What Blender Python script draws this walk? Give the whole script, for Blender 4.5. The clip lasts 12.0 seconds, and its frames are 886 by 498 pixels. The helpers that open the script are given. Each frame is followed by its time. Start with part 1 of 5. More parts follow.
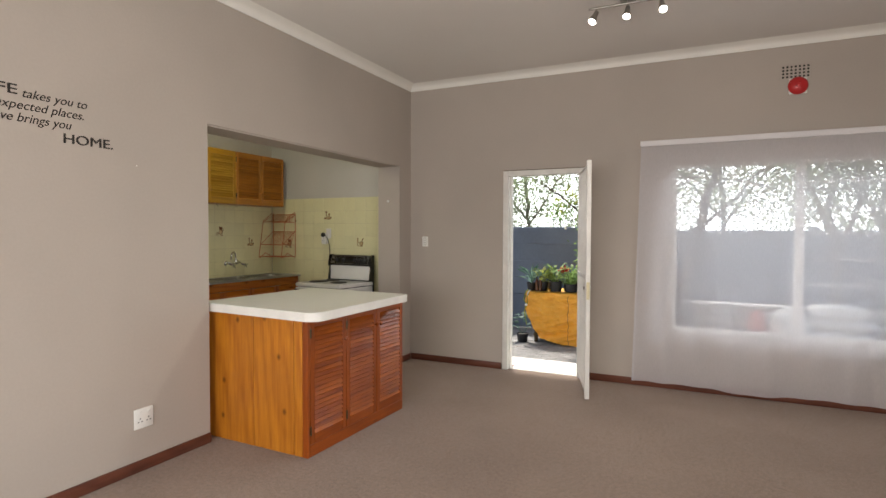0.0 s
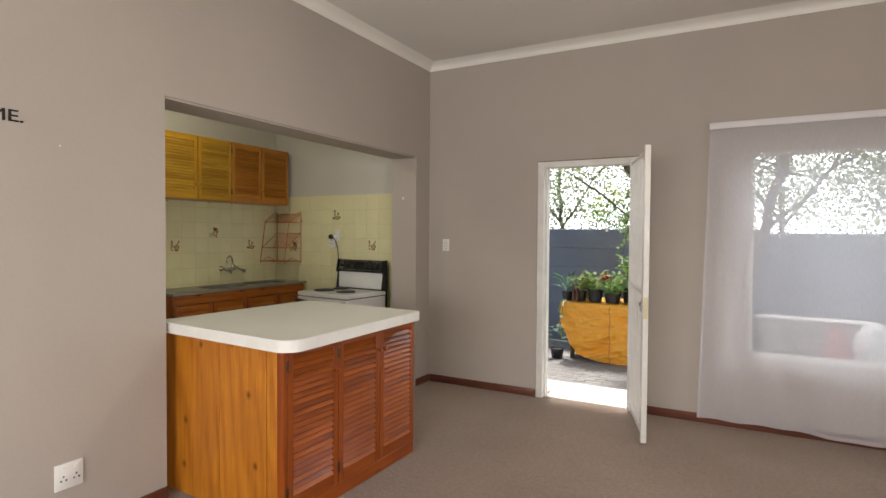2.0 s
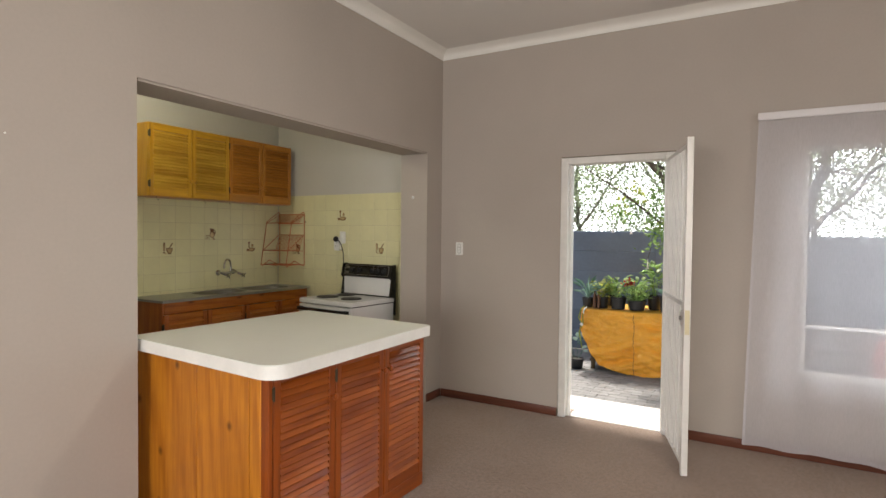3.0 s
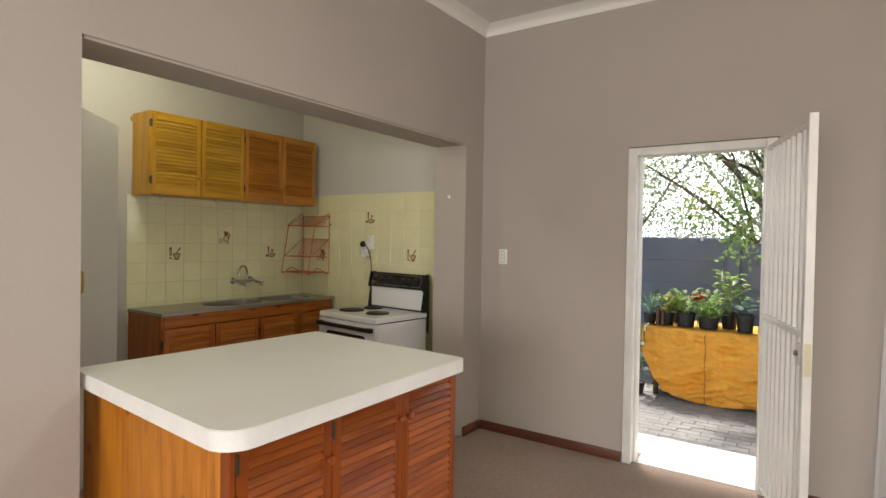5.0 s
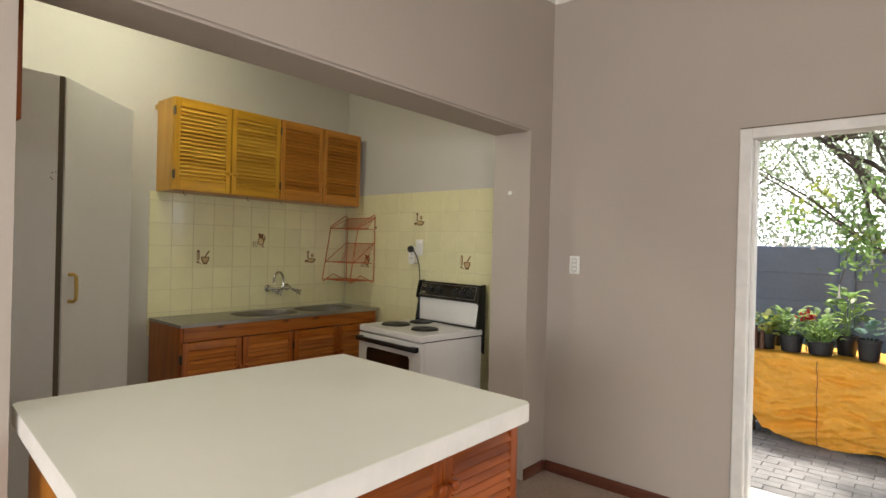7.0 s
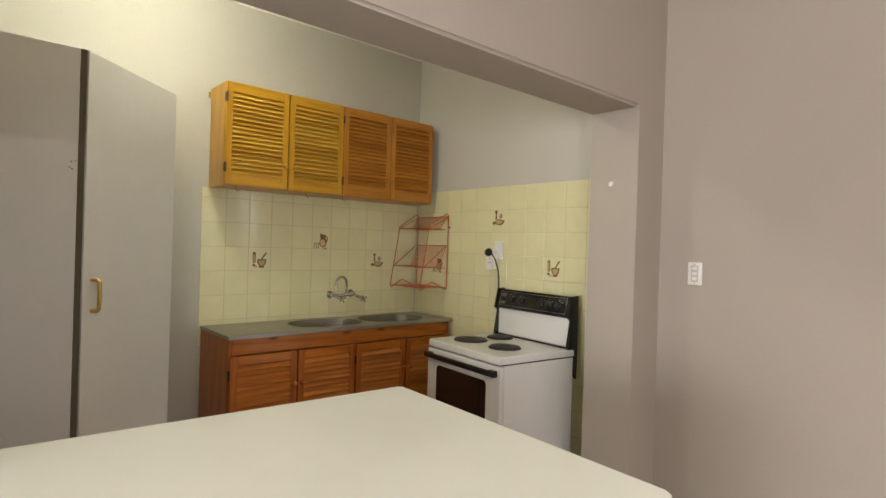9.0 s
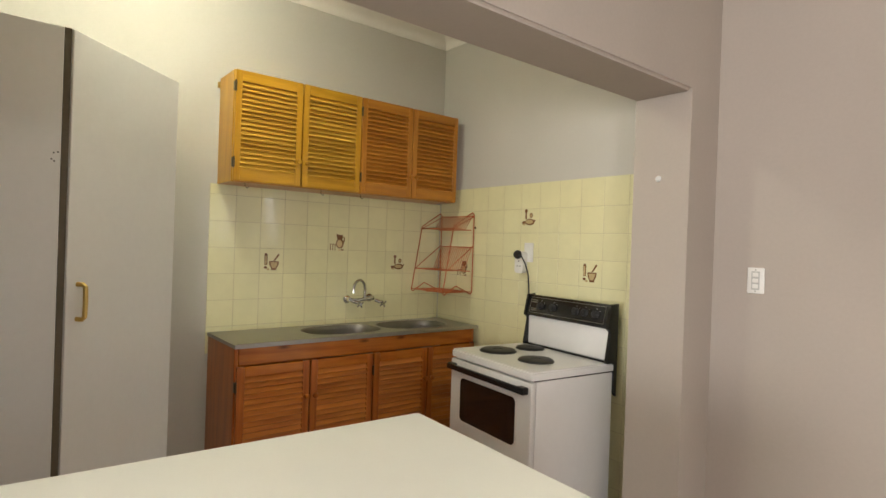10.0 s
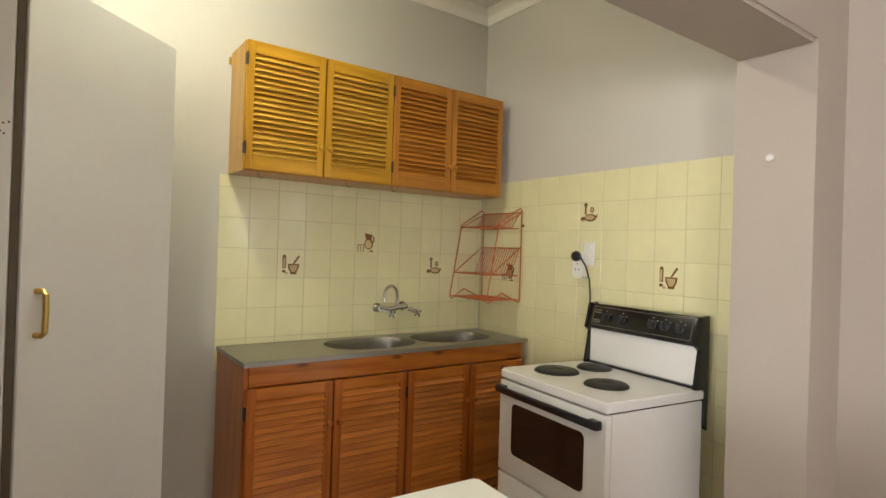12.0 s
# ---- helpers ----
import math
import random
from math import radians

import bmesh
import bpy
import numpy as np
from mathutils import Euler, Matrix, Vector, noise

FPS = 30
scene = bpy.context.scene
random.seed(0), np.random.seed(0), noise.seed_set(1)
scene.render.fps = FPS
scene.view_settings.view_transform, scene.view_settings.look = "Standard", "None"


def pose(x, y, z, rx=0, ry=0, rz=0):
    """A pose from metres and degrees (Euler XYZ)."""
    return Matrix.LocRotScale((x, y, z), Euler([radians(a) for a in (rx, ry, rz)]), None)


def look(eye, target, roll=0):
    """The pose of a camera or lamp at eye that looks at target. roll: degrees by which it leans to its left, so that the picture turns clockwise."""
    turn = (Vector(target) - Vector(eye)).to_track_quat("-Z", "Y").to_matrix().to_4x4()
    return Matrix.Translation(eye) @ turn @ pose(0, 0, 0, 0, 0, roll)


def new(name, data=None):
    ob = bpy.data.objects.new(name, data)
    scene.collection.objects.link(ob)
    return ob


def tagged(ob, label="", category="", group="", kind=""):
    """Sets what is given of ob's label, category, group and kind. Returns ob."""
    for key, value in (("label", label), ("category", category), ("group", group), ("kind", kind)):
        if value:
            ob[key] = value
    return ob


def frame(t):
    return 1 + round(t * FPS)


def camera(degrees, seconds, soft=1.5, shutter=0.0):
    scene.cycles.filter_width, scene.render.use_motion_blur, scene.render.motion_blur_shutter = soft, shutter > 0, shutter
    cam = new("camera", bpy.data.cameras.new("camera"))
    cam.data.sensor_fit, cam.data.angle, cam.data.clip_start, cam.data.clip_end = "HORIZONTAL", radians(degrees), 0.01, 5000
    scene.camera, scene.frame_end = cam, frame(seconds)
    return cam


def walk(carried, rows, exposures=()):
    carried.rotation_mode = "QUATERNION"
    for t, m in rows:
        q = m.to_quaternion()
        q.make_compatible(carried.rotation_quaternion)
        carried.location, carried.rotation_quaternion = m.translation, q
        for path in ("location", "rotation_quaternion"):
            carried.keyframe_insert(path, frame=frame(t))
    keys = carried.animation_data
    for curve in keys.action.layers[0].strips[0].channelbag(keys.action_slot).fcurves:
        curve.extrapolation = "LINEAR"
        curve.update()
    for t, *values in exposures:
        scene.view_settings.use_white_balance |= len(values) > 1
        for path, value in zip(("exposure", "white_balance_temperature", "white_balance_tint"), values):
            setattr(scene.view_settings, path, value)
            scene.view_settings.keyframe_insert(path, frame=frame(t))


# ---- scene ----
cam = camera(77.4, 12.0)
PATH = [
    (0, (3.037, -0.451, 1.428), (2.168, 1.349, 1.368), 0.2),
    (0.5, (2.93, -0.243, 1.443), (2.044, 1.549, 1.384), 0.3),
    (1, (2.844, -0.047, 1.438), (1.947, 1.74, 1.38), 0.4),
    (1.5, (2.779, 0.163, 1.44), (1.852, 1.934, 1.382), 0.5),
    (2, (2.702, 0.344, 1.426), (1.742, 2.098, 1.374), 0.4),
    (2.5, (2.587, 0.535, 1.448), (1.606, 2.277, 1.396), 0.5),
    (3, (2.488, 0.708, 1.441), (1.491, 2.441, 1.392), 0.6),
    (5, (2.16, 1.326, 1.449), (1.028, 2.975, 1.414), 1.0),
    (5.5, (2.074, 1.462, 1.446), (0.914, 3.091, 1.414), 1.2),
    (6, (1.995, 1.621, 1.436), (0.794, 3.22, 1.415), 1.2),
    (6.5, (1.914, 1.727, 1.419), (0.666, 3.29, 1.404), 1.2),
    (7, (1.805, 1.843, 1.417), (0.504, 3.362, 1.41), 1.5),
    (9, (1.417, 2.249, 1.418), (-0.085, 3.57, 1.412), 1.8),
    (9.5, (1.316, 2.337, 1.416), (-0.219, 3.619, 1.412), 1.9),
    (10, (1.207, 2.434, 1.425), (-0.353, 3.685, 1.418), 2.0),
    (10.5, (1.112, 2.509, 1.424), (-0.47, 3.733, 1.42), 2.0),
    (11, (0.989, 2.574, 1.415), (-0.609, 3.777, 1.415), 2.0),
    (11.5, (0.871, 2.632, 1.401), (-0.74, 3.818, 1.408), 2.0),
    (12, (0.784, 2.676, 1.396), (-0.843, 3.839, 1.405), 1.9),
]
walk(cam, [(t, look(eye, target, roll)) for t, eye, target, roll in PATH], [(0, 0.41), (5, 0.57), (7, 0.72), (9, 1.06), (12, 1.34)])

# ---- world, sun, lamps ----
world = bpy.data.worlds.new("sky")
world.use_nodes = True
scene.world = world
wn = world.node_tree.nodes
sky = wn.new("ShaderNodeTexSky")
sky.sky_type, sky.sun_disc = "NISHITA", False
sky.sun_elevation, sky.sun_rotation = radians(62), radians(-25)
sky.air_density, sky.dust_density, sky.ozone_density = 1.0, 3.0, 1.0
wn["Background"].inputs["Strength"].default_value = 0.15
world.node_tree.links.new(sky.outputs["Color"], wn["Background"].inputs["Color"])

sun_data = bpy.data.lights.new("sun", "SUN")
sun_data.energy, sun_data.angle, sun_data.color = 5.0, radians(5), (1.0, 0.95, 0.88)
sun = new("sun", sun_data)
sun.matrix_basis = look((0, 0, 0), (0.19, -0.42, -0.88))


def lamp(name, kind, place, power, colour, size, target=None, cone=100):
    data = bpy.data.lights.new(name, kind)
    data.energy, data.color, data.shadow_soft_size = power, colour, size
    if kind == "SPOT":
        data.spot_size, data.spot_blend = radians(cone), 0.6
    ob = new(name, data)
    ob.matrix_basis = look(place, target) if target else Matrix.Translation(place)
    return ob




def opening_fill(name, place, target, width, height, power):
    data = bpy.data.lights.new(name, "AREA")
    data.shape, data.size, data.size_y = "RECTANGLE", width, height
    data.energy, data.color = power, (1.0, 0.98, 0.97)
    new(name, data).matrix_basis = look(place, target)


# Added fill lamps in two assumed, unseen wall openings, to brighten the room.
opening_fill("south_fill_light", (2.1, -2.7, 1.4), (2.1, 0.0, 1.4), 2.7, 1.4, 94.0)
opening_fill("east_fill_light", (5.5, -0.8, 1.15), (0.0, -0.8, 1.15), 1.9, 1.8, 72.0)
for bx, by, aim in ((2.27, 3.62, (1.5, 1.5, 0)), (2.49, 3.66, (2.5, 2.4, 0)), (2.71, 3.66, (3.5, 1.8, 0))):
    lamp("track_bulb_light", "SPOT", (bx, by, 2.905), 16.5, (1.0, 0.9, 0.78), 0.03, aim, 150)
lamp("kitchen_ceiling_light", "POINT", (-1.22, 2.98, 2.84), 14.3, (1.0, 0.975, 0.755), 0.07)


# ---- materials ----
def nodes_of(name):
    m = bpy.data.materials.new(name)
    m.use_nodes = True
    return m, m.node_tree.nodes, m.node_tree.links, m.node_tree.nodes["Principled BSDF"]


def coords(nt, links, scale=(1, 1, 1), jitter=False):
    tc = nt.new("ShaderNodeTexCoord")
    mp = nt.new("ShaderNodeMapping")
    mp.inputs["Scale"].default_value = scale
    links.new(tc.outputs["Object"], mp.inputs["Vector"])
    if jitter:
        info = nt.new("ShaderNodeObjectInfo")
        mul = nt.new("ShaderNodeVectorMath")
        mul.operation = "SCALE"
        mul.inputs[0].default_value = (7.3, 3.1, 11.7)
        links.new(info.outputs["Random"], mul.inputs["Scale"])
        links.new(mul.outputs["Vector"], mp.inputs["Location"])
    return mp.outputs["Vector"]


def noise_tex(nt, links, vec, scale, detail=4, rough=0.55):
    n = nt.new("ShaderNodeTexNoise")
    n.inputs["Scale"].default_value, n.inputs["Detail"].default_value = scale, detail
    n.inputs["Roughness"].default_value = rough
    links.new(vec, n.inputs["Vector"])
    return n.outputs["Fac"]


def ramp(nt, links, fac, stops):
    r = nt.new("ShaderNodeValToRGB")
    e = r.color_ramp.elements
    while len(e) < len(stops):
        e.new(0.5)
    for el, (p, c) in zip(e, stops):
        el.position, el.color = p, (*c, 1)
    links.new(fac, r.inputs["Fac"])
    return r.outputs["Color"]


def mix(nt, links, fac, a, b, blend="MIX"):
    m = nt.new("ShaderNodeMix")
    m.data_type, m.blend_type = "RGBA", blend
    if isinstance(fac, float):
        m.inputs["Factor"].default_value = fac
    else:
        links.new(fac, m.inputs["Factor"])
    for sock, v in ((m.inputs["A"], a), (m.inputs["B"], b)):
        if isinstance(v, tuple):
            sock.default_value = (*v, 1)
        else:
            links.new(v, sock)
    return m.outputs["Result"]


def bump(nt, links, bsdf, height, strength, distance):
    b = nt.new("ShaderNodeBump")
    b.inputs["Strength"].default_value, b.inputs["Distance"].default_value = strength, distance
    links.new(height, b.inputs["Height"])
    links.new(b.outputs["Normal"], bsdf.inputs["Normal"])


def plain(name, colour, rough=0.5, metal=0.0, vary=0.12, grain=40.0, relief=0.0, patch=2.0, jitter=False, spec=0.5):
    """A painted or moulded surface: broad patches, fine grain, a little relief."""
    m, nt, links, b = nodes_of(name)
    vec = coords(nt, links, jitter=jitter)
    big = noise_tex(nt, links, vec, patch, 3)
    fine = noise_tex(nt, links, vec, grain, 5)
    lo = tuple(c * (1 - vary) for c in colour)
    hi = tuple(min(1, c * (1 + vary * 0.7)) for c in colour)
    base = ramp(nt, links, big, [(0.3, lo), (0.7, hi)])
    speck = ramp(nt, links, fine, [(0.25, tuple([1 - vary * 0.8] * 3)), (0.75, (1, 1, 1))])
    links.new(mix(nt, links, 1.0, base, speck, "MULTIPLY"), b.inputs["Base Color"])
    rr = nt.new("ShaderNodeMapRange")
    rr.inputs["To Min"].default_value, rr.inputs["To Max"].default_value = max(0.02, rough - 0.08), min(1, rough + 0.1)
    links.new(big, rr.inputs["Value"])
    links.new(rr.outputs["Result"], b.inputs["Roughness"])
    b.inputs["Metallic"].default_value = metal
    b.inputs["Specular IOR Level"].default_value = spec
    if relief:
        bump(nt, links, b, fine, 0.6, relief)
    return m


def wood(name, light, dark, axis, rough=0.35, knots=0.0, jitter=False):
    """Varnished pine; the grain runs along axis (0, 1 or 2)."""
    m, nt, links, b = nodes_of(name)
    sc = [6.0, 6.0, 6.0]
    sc[axis] = 0.9
    vec = coords(nt, links, tuple(sc), jitter)
    rings = nt.new("ShaderNodeTexWave")
    rings.wave_type, rings.rings_direction = "RINGS", "SPHERICAL"
    rings.inputs["Scale"].default_value, rings.inputs["Distortion"].default_value = 1.3, 7.5
    rings.inputs["Detail"].default_value, rings.inputs["Detail Scale"].default_value = 3.0, 0.7
    links.new(vec, rings.inputs["Vector"])
    sc2 = [42.0, 42.0, 42.0]
    sc2[axis] = 2.5
    fine = noise_tex(nt, links, coords(nt, links, tuple(sc2), jitter), 1.0, 6, 0.65)
    broad = noise_tex(nt, links, coords(nt, links, (1, 1, 1), jitter), 3.2, 3)
    col = ramp(nt, links, rings.outputs["Fac"], [(0.1, light), (0.6, tuple(a * 0.75 + c * 0.25 for a, c in zip(light, dark))), (0.96, tuple(a * 0.35 + c * 0.62 for a, c in zip(light, dark)))])
    col = mix(nt, links, 0.5, col, ramp(nt, links, fine, [(0.32, tuple(c * 0.9 for c in dark)), (0.64, tuple(min(1, c * 1.06) for c in light))]))
    col = mix(nt, links, 0.6, col, ramp(nt, links, broad, [(0.3, (0.72, 0.66, 0.6)), (0.7, (1, 1, 1))]), "MULTIPLY")
    if jitter:
        info = nt.new("ShaderNodeObjectInfo")
        col = mix(nt, links, 1.0, col, ramp(nt, links, info.outputs["Random"], [(0.0, (0.84, 0.79, 0.74)), (0.5, (0.98, 0.96, 0.94)), (1.0, (1.1, 1.12, 1.12))]), "MULTIPLY")
    if knots:
        sep, com = nt.new("ShaderNodeSeparateXYZ"), nt.new("ShaderNodeCombineXYZ")
        links.new(coords(nt, links, (6.0, 6.0, 4.6) if axis == 2 else (7.0, 3.0, 9.0), jitter), sep.inputs["Vector"])
        add = nt.new("ShaderNodeMath")
        add.operation = "ADD"
        links.new(sep.outputs["X"], add.inputs[0])
        links.new(sep.outputs["Y" if axis == 2 else "Z"], add.inputs[1])
        links.new(add.outputs["Value"], com.inputs["X"])
        links.new(sep.outputs["Z" if axis == 2 else "Y"], com.inputs["Y"])
        vor = nt.new("ShaderNodeTexVoronoi")
        vor.voronoi_dimensions = "2D"
        vor.inputs["Scale"].default_value = 1.0
        links.new(com.outputs["Vector"], vor.inputs["Vector"])
        spot = ramp(nt, links, vor.outputs["Distance"], [(0.03, (1, 1, 1)), (0.13, (0, 0, 0))])
        pick = nt.new("ShaderNodeSeparateColor")
        links.new(vor.outputs["Color"], pick.inputs["Color"])
        some = nt.new("ShaderNodeMath")
        some.operation = "GREATER_THAN"
        some.inputs[1].default_value = 0.62
        links.new(pick.outputs[0], some.inputs[0])
        both = nt.new("ShaderNodeMath")
        both.operation = "MULTIPLY"
        links.new(spot, both.inputs[0])
        links.new(some.outputs["Value"], both.inputs[1])
        tone = nt.new("ShaderNodeMath")
        tone.operation = "MULTIPLY"
        tone.inputs[1].default_value = knots
        links.new(both.outputs["Value"], tone.inputs[0])
        col = mix(nt, links, tone.outputs["Value"], col, tuple(c * 0.3 for c in dark))
    links.new(col, b.inputs["Base Color"])
    b.inputs["Roughness"].default_value = rough
    b.inputs["Coat Weight"].default_value, b.inputs["Coat Roughness"].default_value = 0.14, 0.16
    b.inputs["Specular IOR Level"].default_value = 0.35
    bump(nt, links, b, fine, 0.25, 0.001)
    return m


def carpet(name):
    m, nt, links, b = nodes_of(name)
    vec = coords(nt, links)
    big = noise_tex(nt, links, vec, 1.3, 4)
    tuft = noise_tex(nt, links, vec, 190.0, 3, 0.7)
    blot = noise_tex(nt, links, vec, 44.0, 6, 0.8)
    c = ramp(nt, links, big, [(0.3, (0.30, 0.218, 0.172)), (0.7, (0.375, 0.281, 0.225))])
    c = mix(nt, links, 0.8, c, ramp(nt, links, blot, [(0.36, (0.58, 0.57, 0.56)), (0.64, (1.16, 1.16, 1.16))]), "MULTIPLY")
    c = mix(nt, links, 0.9, c, ramp(nt, links, tuft, [(0.3, (0.62, 0.6, 0.58)), (0.7, (1.15, 1.13, 1.1))]), "MULTIPLY")
    links.new(c, b.inputs["Base Color"])
    b.inputs["Roughness"].default_value = 0.95
    b.inputs["Specular IOR Level"].default_value = 0.1
    b.inputs["Sheen Weight"].default_value = 0.25
    bump(nt, links, b, tuft, 0.8, 0.006)
    return m


def sheer(name):
    m, nt, links, b = nodes_of(name)
    weave = noise_tex(nt, links, coords(nt, links, (300, 300, 30)), 1.0, 2)
    out = nt["Material Output"]
    clear = nt.new("ShaderNodeBsdfTransparent")
    through_ = nt.new("ShaderNodeBsdfTranslucent")
    diff = nt.new("ShaderNodeBsdfDiffuse")
    for s in (through_, diff):
        s.inputs["Color"].default_value = (0.93, 0.93, 0.99, 1)
    a = nt.new("ShaderNodeMixShader")
    a.inputs["Fac"].default_value = 0.42
    links.new(through_.outputs[0], a.inputs[1])
    links.new(diff.outputs[0], a.inputs[2])
    rr = nt.new("ShaderNodeMapRange")
    rr.inputs["To Min"].default_value, rr.inputs["To Max"].default_value = 0.43, 0.55
    links.new(weave, rr.inputs["Value"])
    f = nt.new("ShaderNodeMixShader")
    links.new(rr.outputs["Result"], f.inputs["Fac"])
    links.new(clear.outputs[0], f.inputs[1])
    links.new(a.outputs[0], f.inputs[2])
    links.new(f.outputs[0], out.inputs["Surface"])
    nt.remove(b)
    return m


def leaf_mat(name, dark, light):
    m, nt, links, b = nodes_of(name)
    geo = nt.new("ShaderNodeNewGeometry")
    col = ramp(nt, links, geo.outputs["Random Per Island"], [(0.0, dark), (0.6, light), (1.0, tuple(c * 1.25 for c in light))])
    out = nt["Material Output"]
    tr = nt.new("ShaderNodeBsdfTranslucent")
    links.new(col, tr.inputs["Color"])
    links.new(col, b.inputs["Base Color"])
    b.inputs["Roughness"].default_value = 0.45
    f = nt.new("ShaderNodeMixShader")
    f.inputs["Fac"].default_value = 0.62
    links.new(b.outputs[0], f.inputs[1])
    links.new(tr.outputs[0], f.inputs[2])
    links.new(f.outputs[0], out.inputs["Surface"])
    return m


def glow(name, colour, strength):
    m, nt, links, b = nodes_of(name)
    b.inputs["Base Color"].default_value = (0.9, 0.9, 0.9, 1)
    b.inputs["Emission Color"].default_value = (*colour, 1)
    b.inputs["Emission Strength"].default_value = strength
    return m


def glass(name):
    m, nt, links, b = nodes_of(name)
    b.inputs["Base Color"].default_value = (0.97, 0.98, 0.98, 1)
    b.inputs["Transmission Weight"].default_value = 1.0
    b.inputs["Roughness"].default_value, b.inputs["IOR"].default_value = 0.0, 1.12
    return m


M_WALL = plain("taupe_wall_paint", (0.455, 0.405, 0.352), 0.75, vary=0.05, grain=60, relief=0.0006, patch=1.1, spec=0.25)
M_KWALL = plain("pale_grey_cream_wall_paint", (0.555, 0.535, 0.485), 0.7, vary=0.04, grain=70, relief=0.0006, patch=1.2, spec=0.3)
M_CEIL = plain("ceiling_paint", (0.74, 0.71, 0.67), 0.85, vary=0.03, grain=50, relief=0.0004, patch=0.9, spec=0.2)
M_CORN = plain("cornice_paint", (0.83, 0.81, 0.75), 0.6, vary=0.03, grain=60, patch=2)
M_CARPET = carpet("beige_carpet")
M_SKIRT = wood("dark_skirting", (0.17, 0.06, 0.035), (0.085, 0.028, 0.018), 1, 0.35)
M_SKIRT_X = wood("dark_skirting_along", (0.17, 0.06, 0.035), (0.085, 0.028, 0.018), 0, 0.35)
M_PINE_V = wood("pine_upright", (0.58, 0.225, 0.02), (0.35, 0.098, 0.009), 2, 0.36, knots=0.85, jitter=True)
# Counter doors and slats: a darker, redder pine than the side boards.
M_PINE_DOOR = wood("dark_pine_door", (0.34, 0.078, 0.009), (0.17, 0.031, 0.004), 2, 0.3)
M_PINE_SLAT = wood("dark_pine_slat", (0.39, 0.098, 0.013), (0.19, 0.038, 0.005), 1, 0.26, jitter=True)
M_PINE_TOP = wood("golden_pine_upright", (0.60, 0.325, 0.025), (0.42, 0.20, 0.012), 2, 0.28)
M_PINE_TOPSLAT = wood("golden_pine_slat", (0.74, 0.45, 0.07), (0.53, 0.285, 0.03), 1, 0.26, jitter=True)
M_PINE_TOPRAIL = wood("golden_pine_rail", (0.60, 0.325, 0.025), (0.42, 0.20, 0.012), 1, 0.28, knots=0.4)
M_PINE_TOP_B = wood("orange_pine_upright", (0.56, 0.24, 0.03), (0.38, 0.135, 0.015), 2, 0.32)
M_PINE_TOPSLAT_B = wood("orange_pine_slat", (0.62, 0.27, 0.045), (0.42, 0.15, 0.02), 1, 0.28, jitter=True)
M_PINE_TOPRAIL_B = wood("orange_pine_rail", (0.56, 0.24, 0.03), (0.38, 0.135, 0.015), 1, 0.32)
M_PINE_SINK = wood("sink_pine_upright", (0.50, 0.150, 0.021), (0.29, 0.064, 0.009), 2, 0.3)
M_PINE_SINKRAIL = wood("sink_pine_rail", (0.58, 0.195, 0.028), (0.33, 0.08, 0.012), 1, 0.26, knots=0.8)
M_PINE_SINKSLAT = wood("sink_pine_slat", (0.64, 0.225, 0.038), (0.40, 0.11, 0.016), 1, 0.28, jitter=True)
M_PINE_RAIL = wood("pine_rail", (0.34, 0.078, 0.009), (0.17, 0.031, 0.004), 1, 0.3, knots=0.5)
M_LAMINATE = plain("white_laminate", (0.76, 0.775, 0.71), 0.38, vary=0.03, grain=180, patch=3)
M_EDGE = plain("white_edging", (0.82, 0.81, 0.76), 0.5, vary=0.06, grain=60, patch=8)
M_TILE = plain("yellow_glazed_tile", (0.77, 0.735, 0.45), 0.09, vary=0.05, grain=25, patch=3, jitter=True)
M_GROUT = plain("dull_grout", (0.56, 0.50, 0.30), 0.85, vary=0.1, grain=60)
M_MOTIF = plain("brown_glaze_print", (0.22, 0.10, 0.04), 0.25, vary=0.3, grain=120)
M_MOTIF_L = plain("tan_glaze_print", (0.64, 0.48, 0.24), 0.25, vary=0.3, grain=120)
M_CUPB = plain("cupboard_enamel", (0.74, 0.73, 0.70), 0.5, vary=0.04, grain=40, patch=1.2)
M_DARKGAP = plain("dark_cupboard_edge", (0.12, 0.095, 0.06), 0.7, vary=0.2)
M_BRASS = plain("yellow_brass", (0.62, 0.42, 0.13), 0.35, 1.0, vary=0.15)
M_CREAM = plain("cream_lock_paint", (0.72, 0.64, 0.40), 0.45, vary=0.12, grain=60)
M_DBRASS = plain("dark_brass", (0.10, 0.075, 0.045), 0.4, 0.8, vary=0.3)
M_STEEL = plain("brushed_steel", (0.40, 0.39, 0.36), 0.34, 1.0, vary=0.1, grain=90)
# Sink steel again but darker, so the bowls carry shade in their colour.
M_SHADEBOWL = plain("shaded_bowl_steel", (0.26, 0.25, 0.23), 0.36, 1.0, vary=0.12, grain=60)
M_CHROME = plain("chrome", (0.6, 0.6, 0.59), 0.08, 1.0, vary=0.06)
M_ENAMEL = plain("white_enamel", (0.80, 0.80, 0.79), 0.22, vary=0.03, grain=30)
M_BLACK = plain("black_enamel", (0.012, 0.012, 0.013), 0.22, vary=0.2)
M_BLACKGLASS = plain("dark_oven_glass", (0.018, 0.012, 0.01), 0.06, vary=0.2)
M_PLATE = plain("cast_iron_plate", (0.028, 0.026, 0.024), 0.5, 0.3, vary=0.25, grain=80)
M_PLASTIC = plain("white_plastic", (0.80, 0.79, 0.75), 0.35, vary=0.03)
M_SWITCH = plain("grey_switch_plastic", (0.52, 0.52, 0.49), 0.4, vary=0.04)
M_BLACKPL = plain("black_plastic", (0.015, 0.015, 0.016), 0.4, vary=0.2)
M_WIRE = plain("orange_coated_wire", (0.52, 0.13, 0.035), 0.4, vary=0.15)
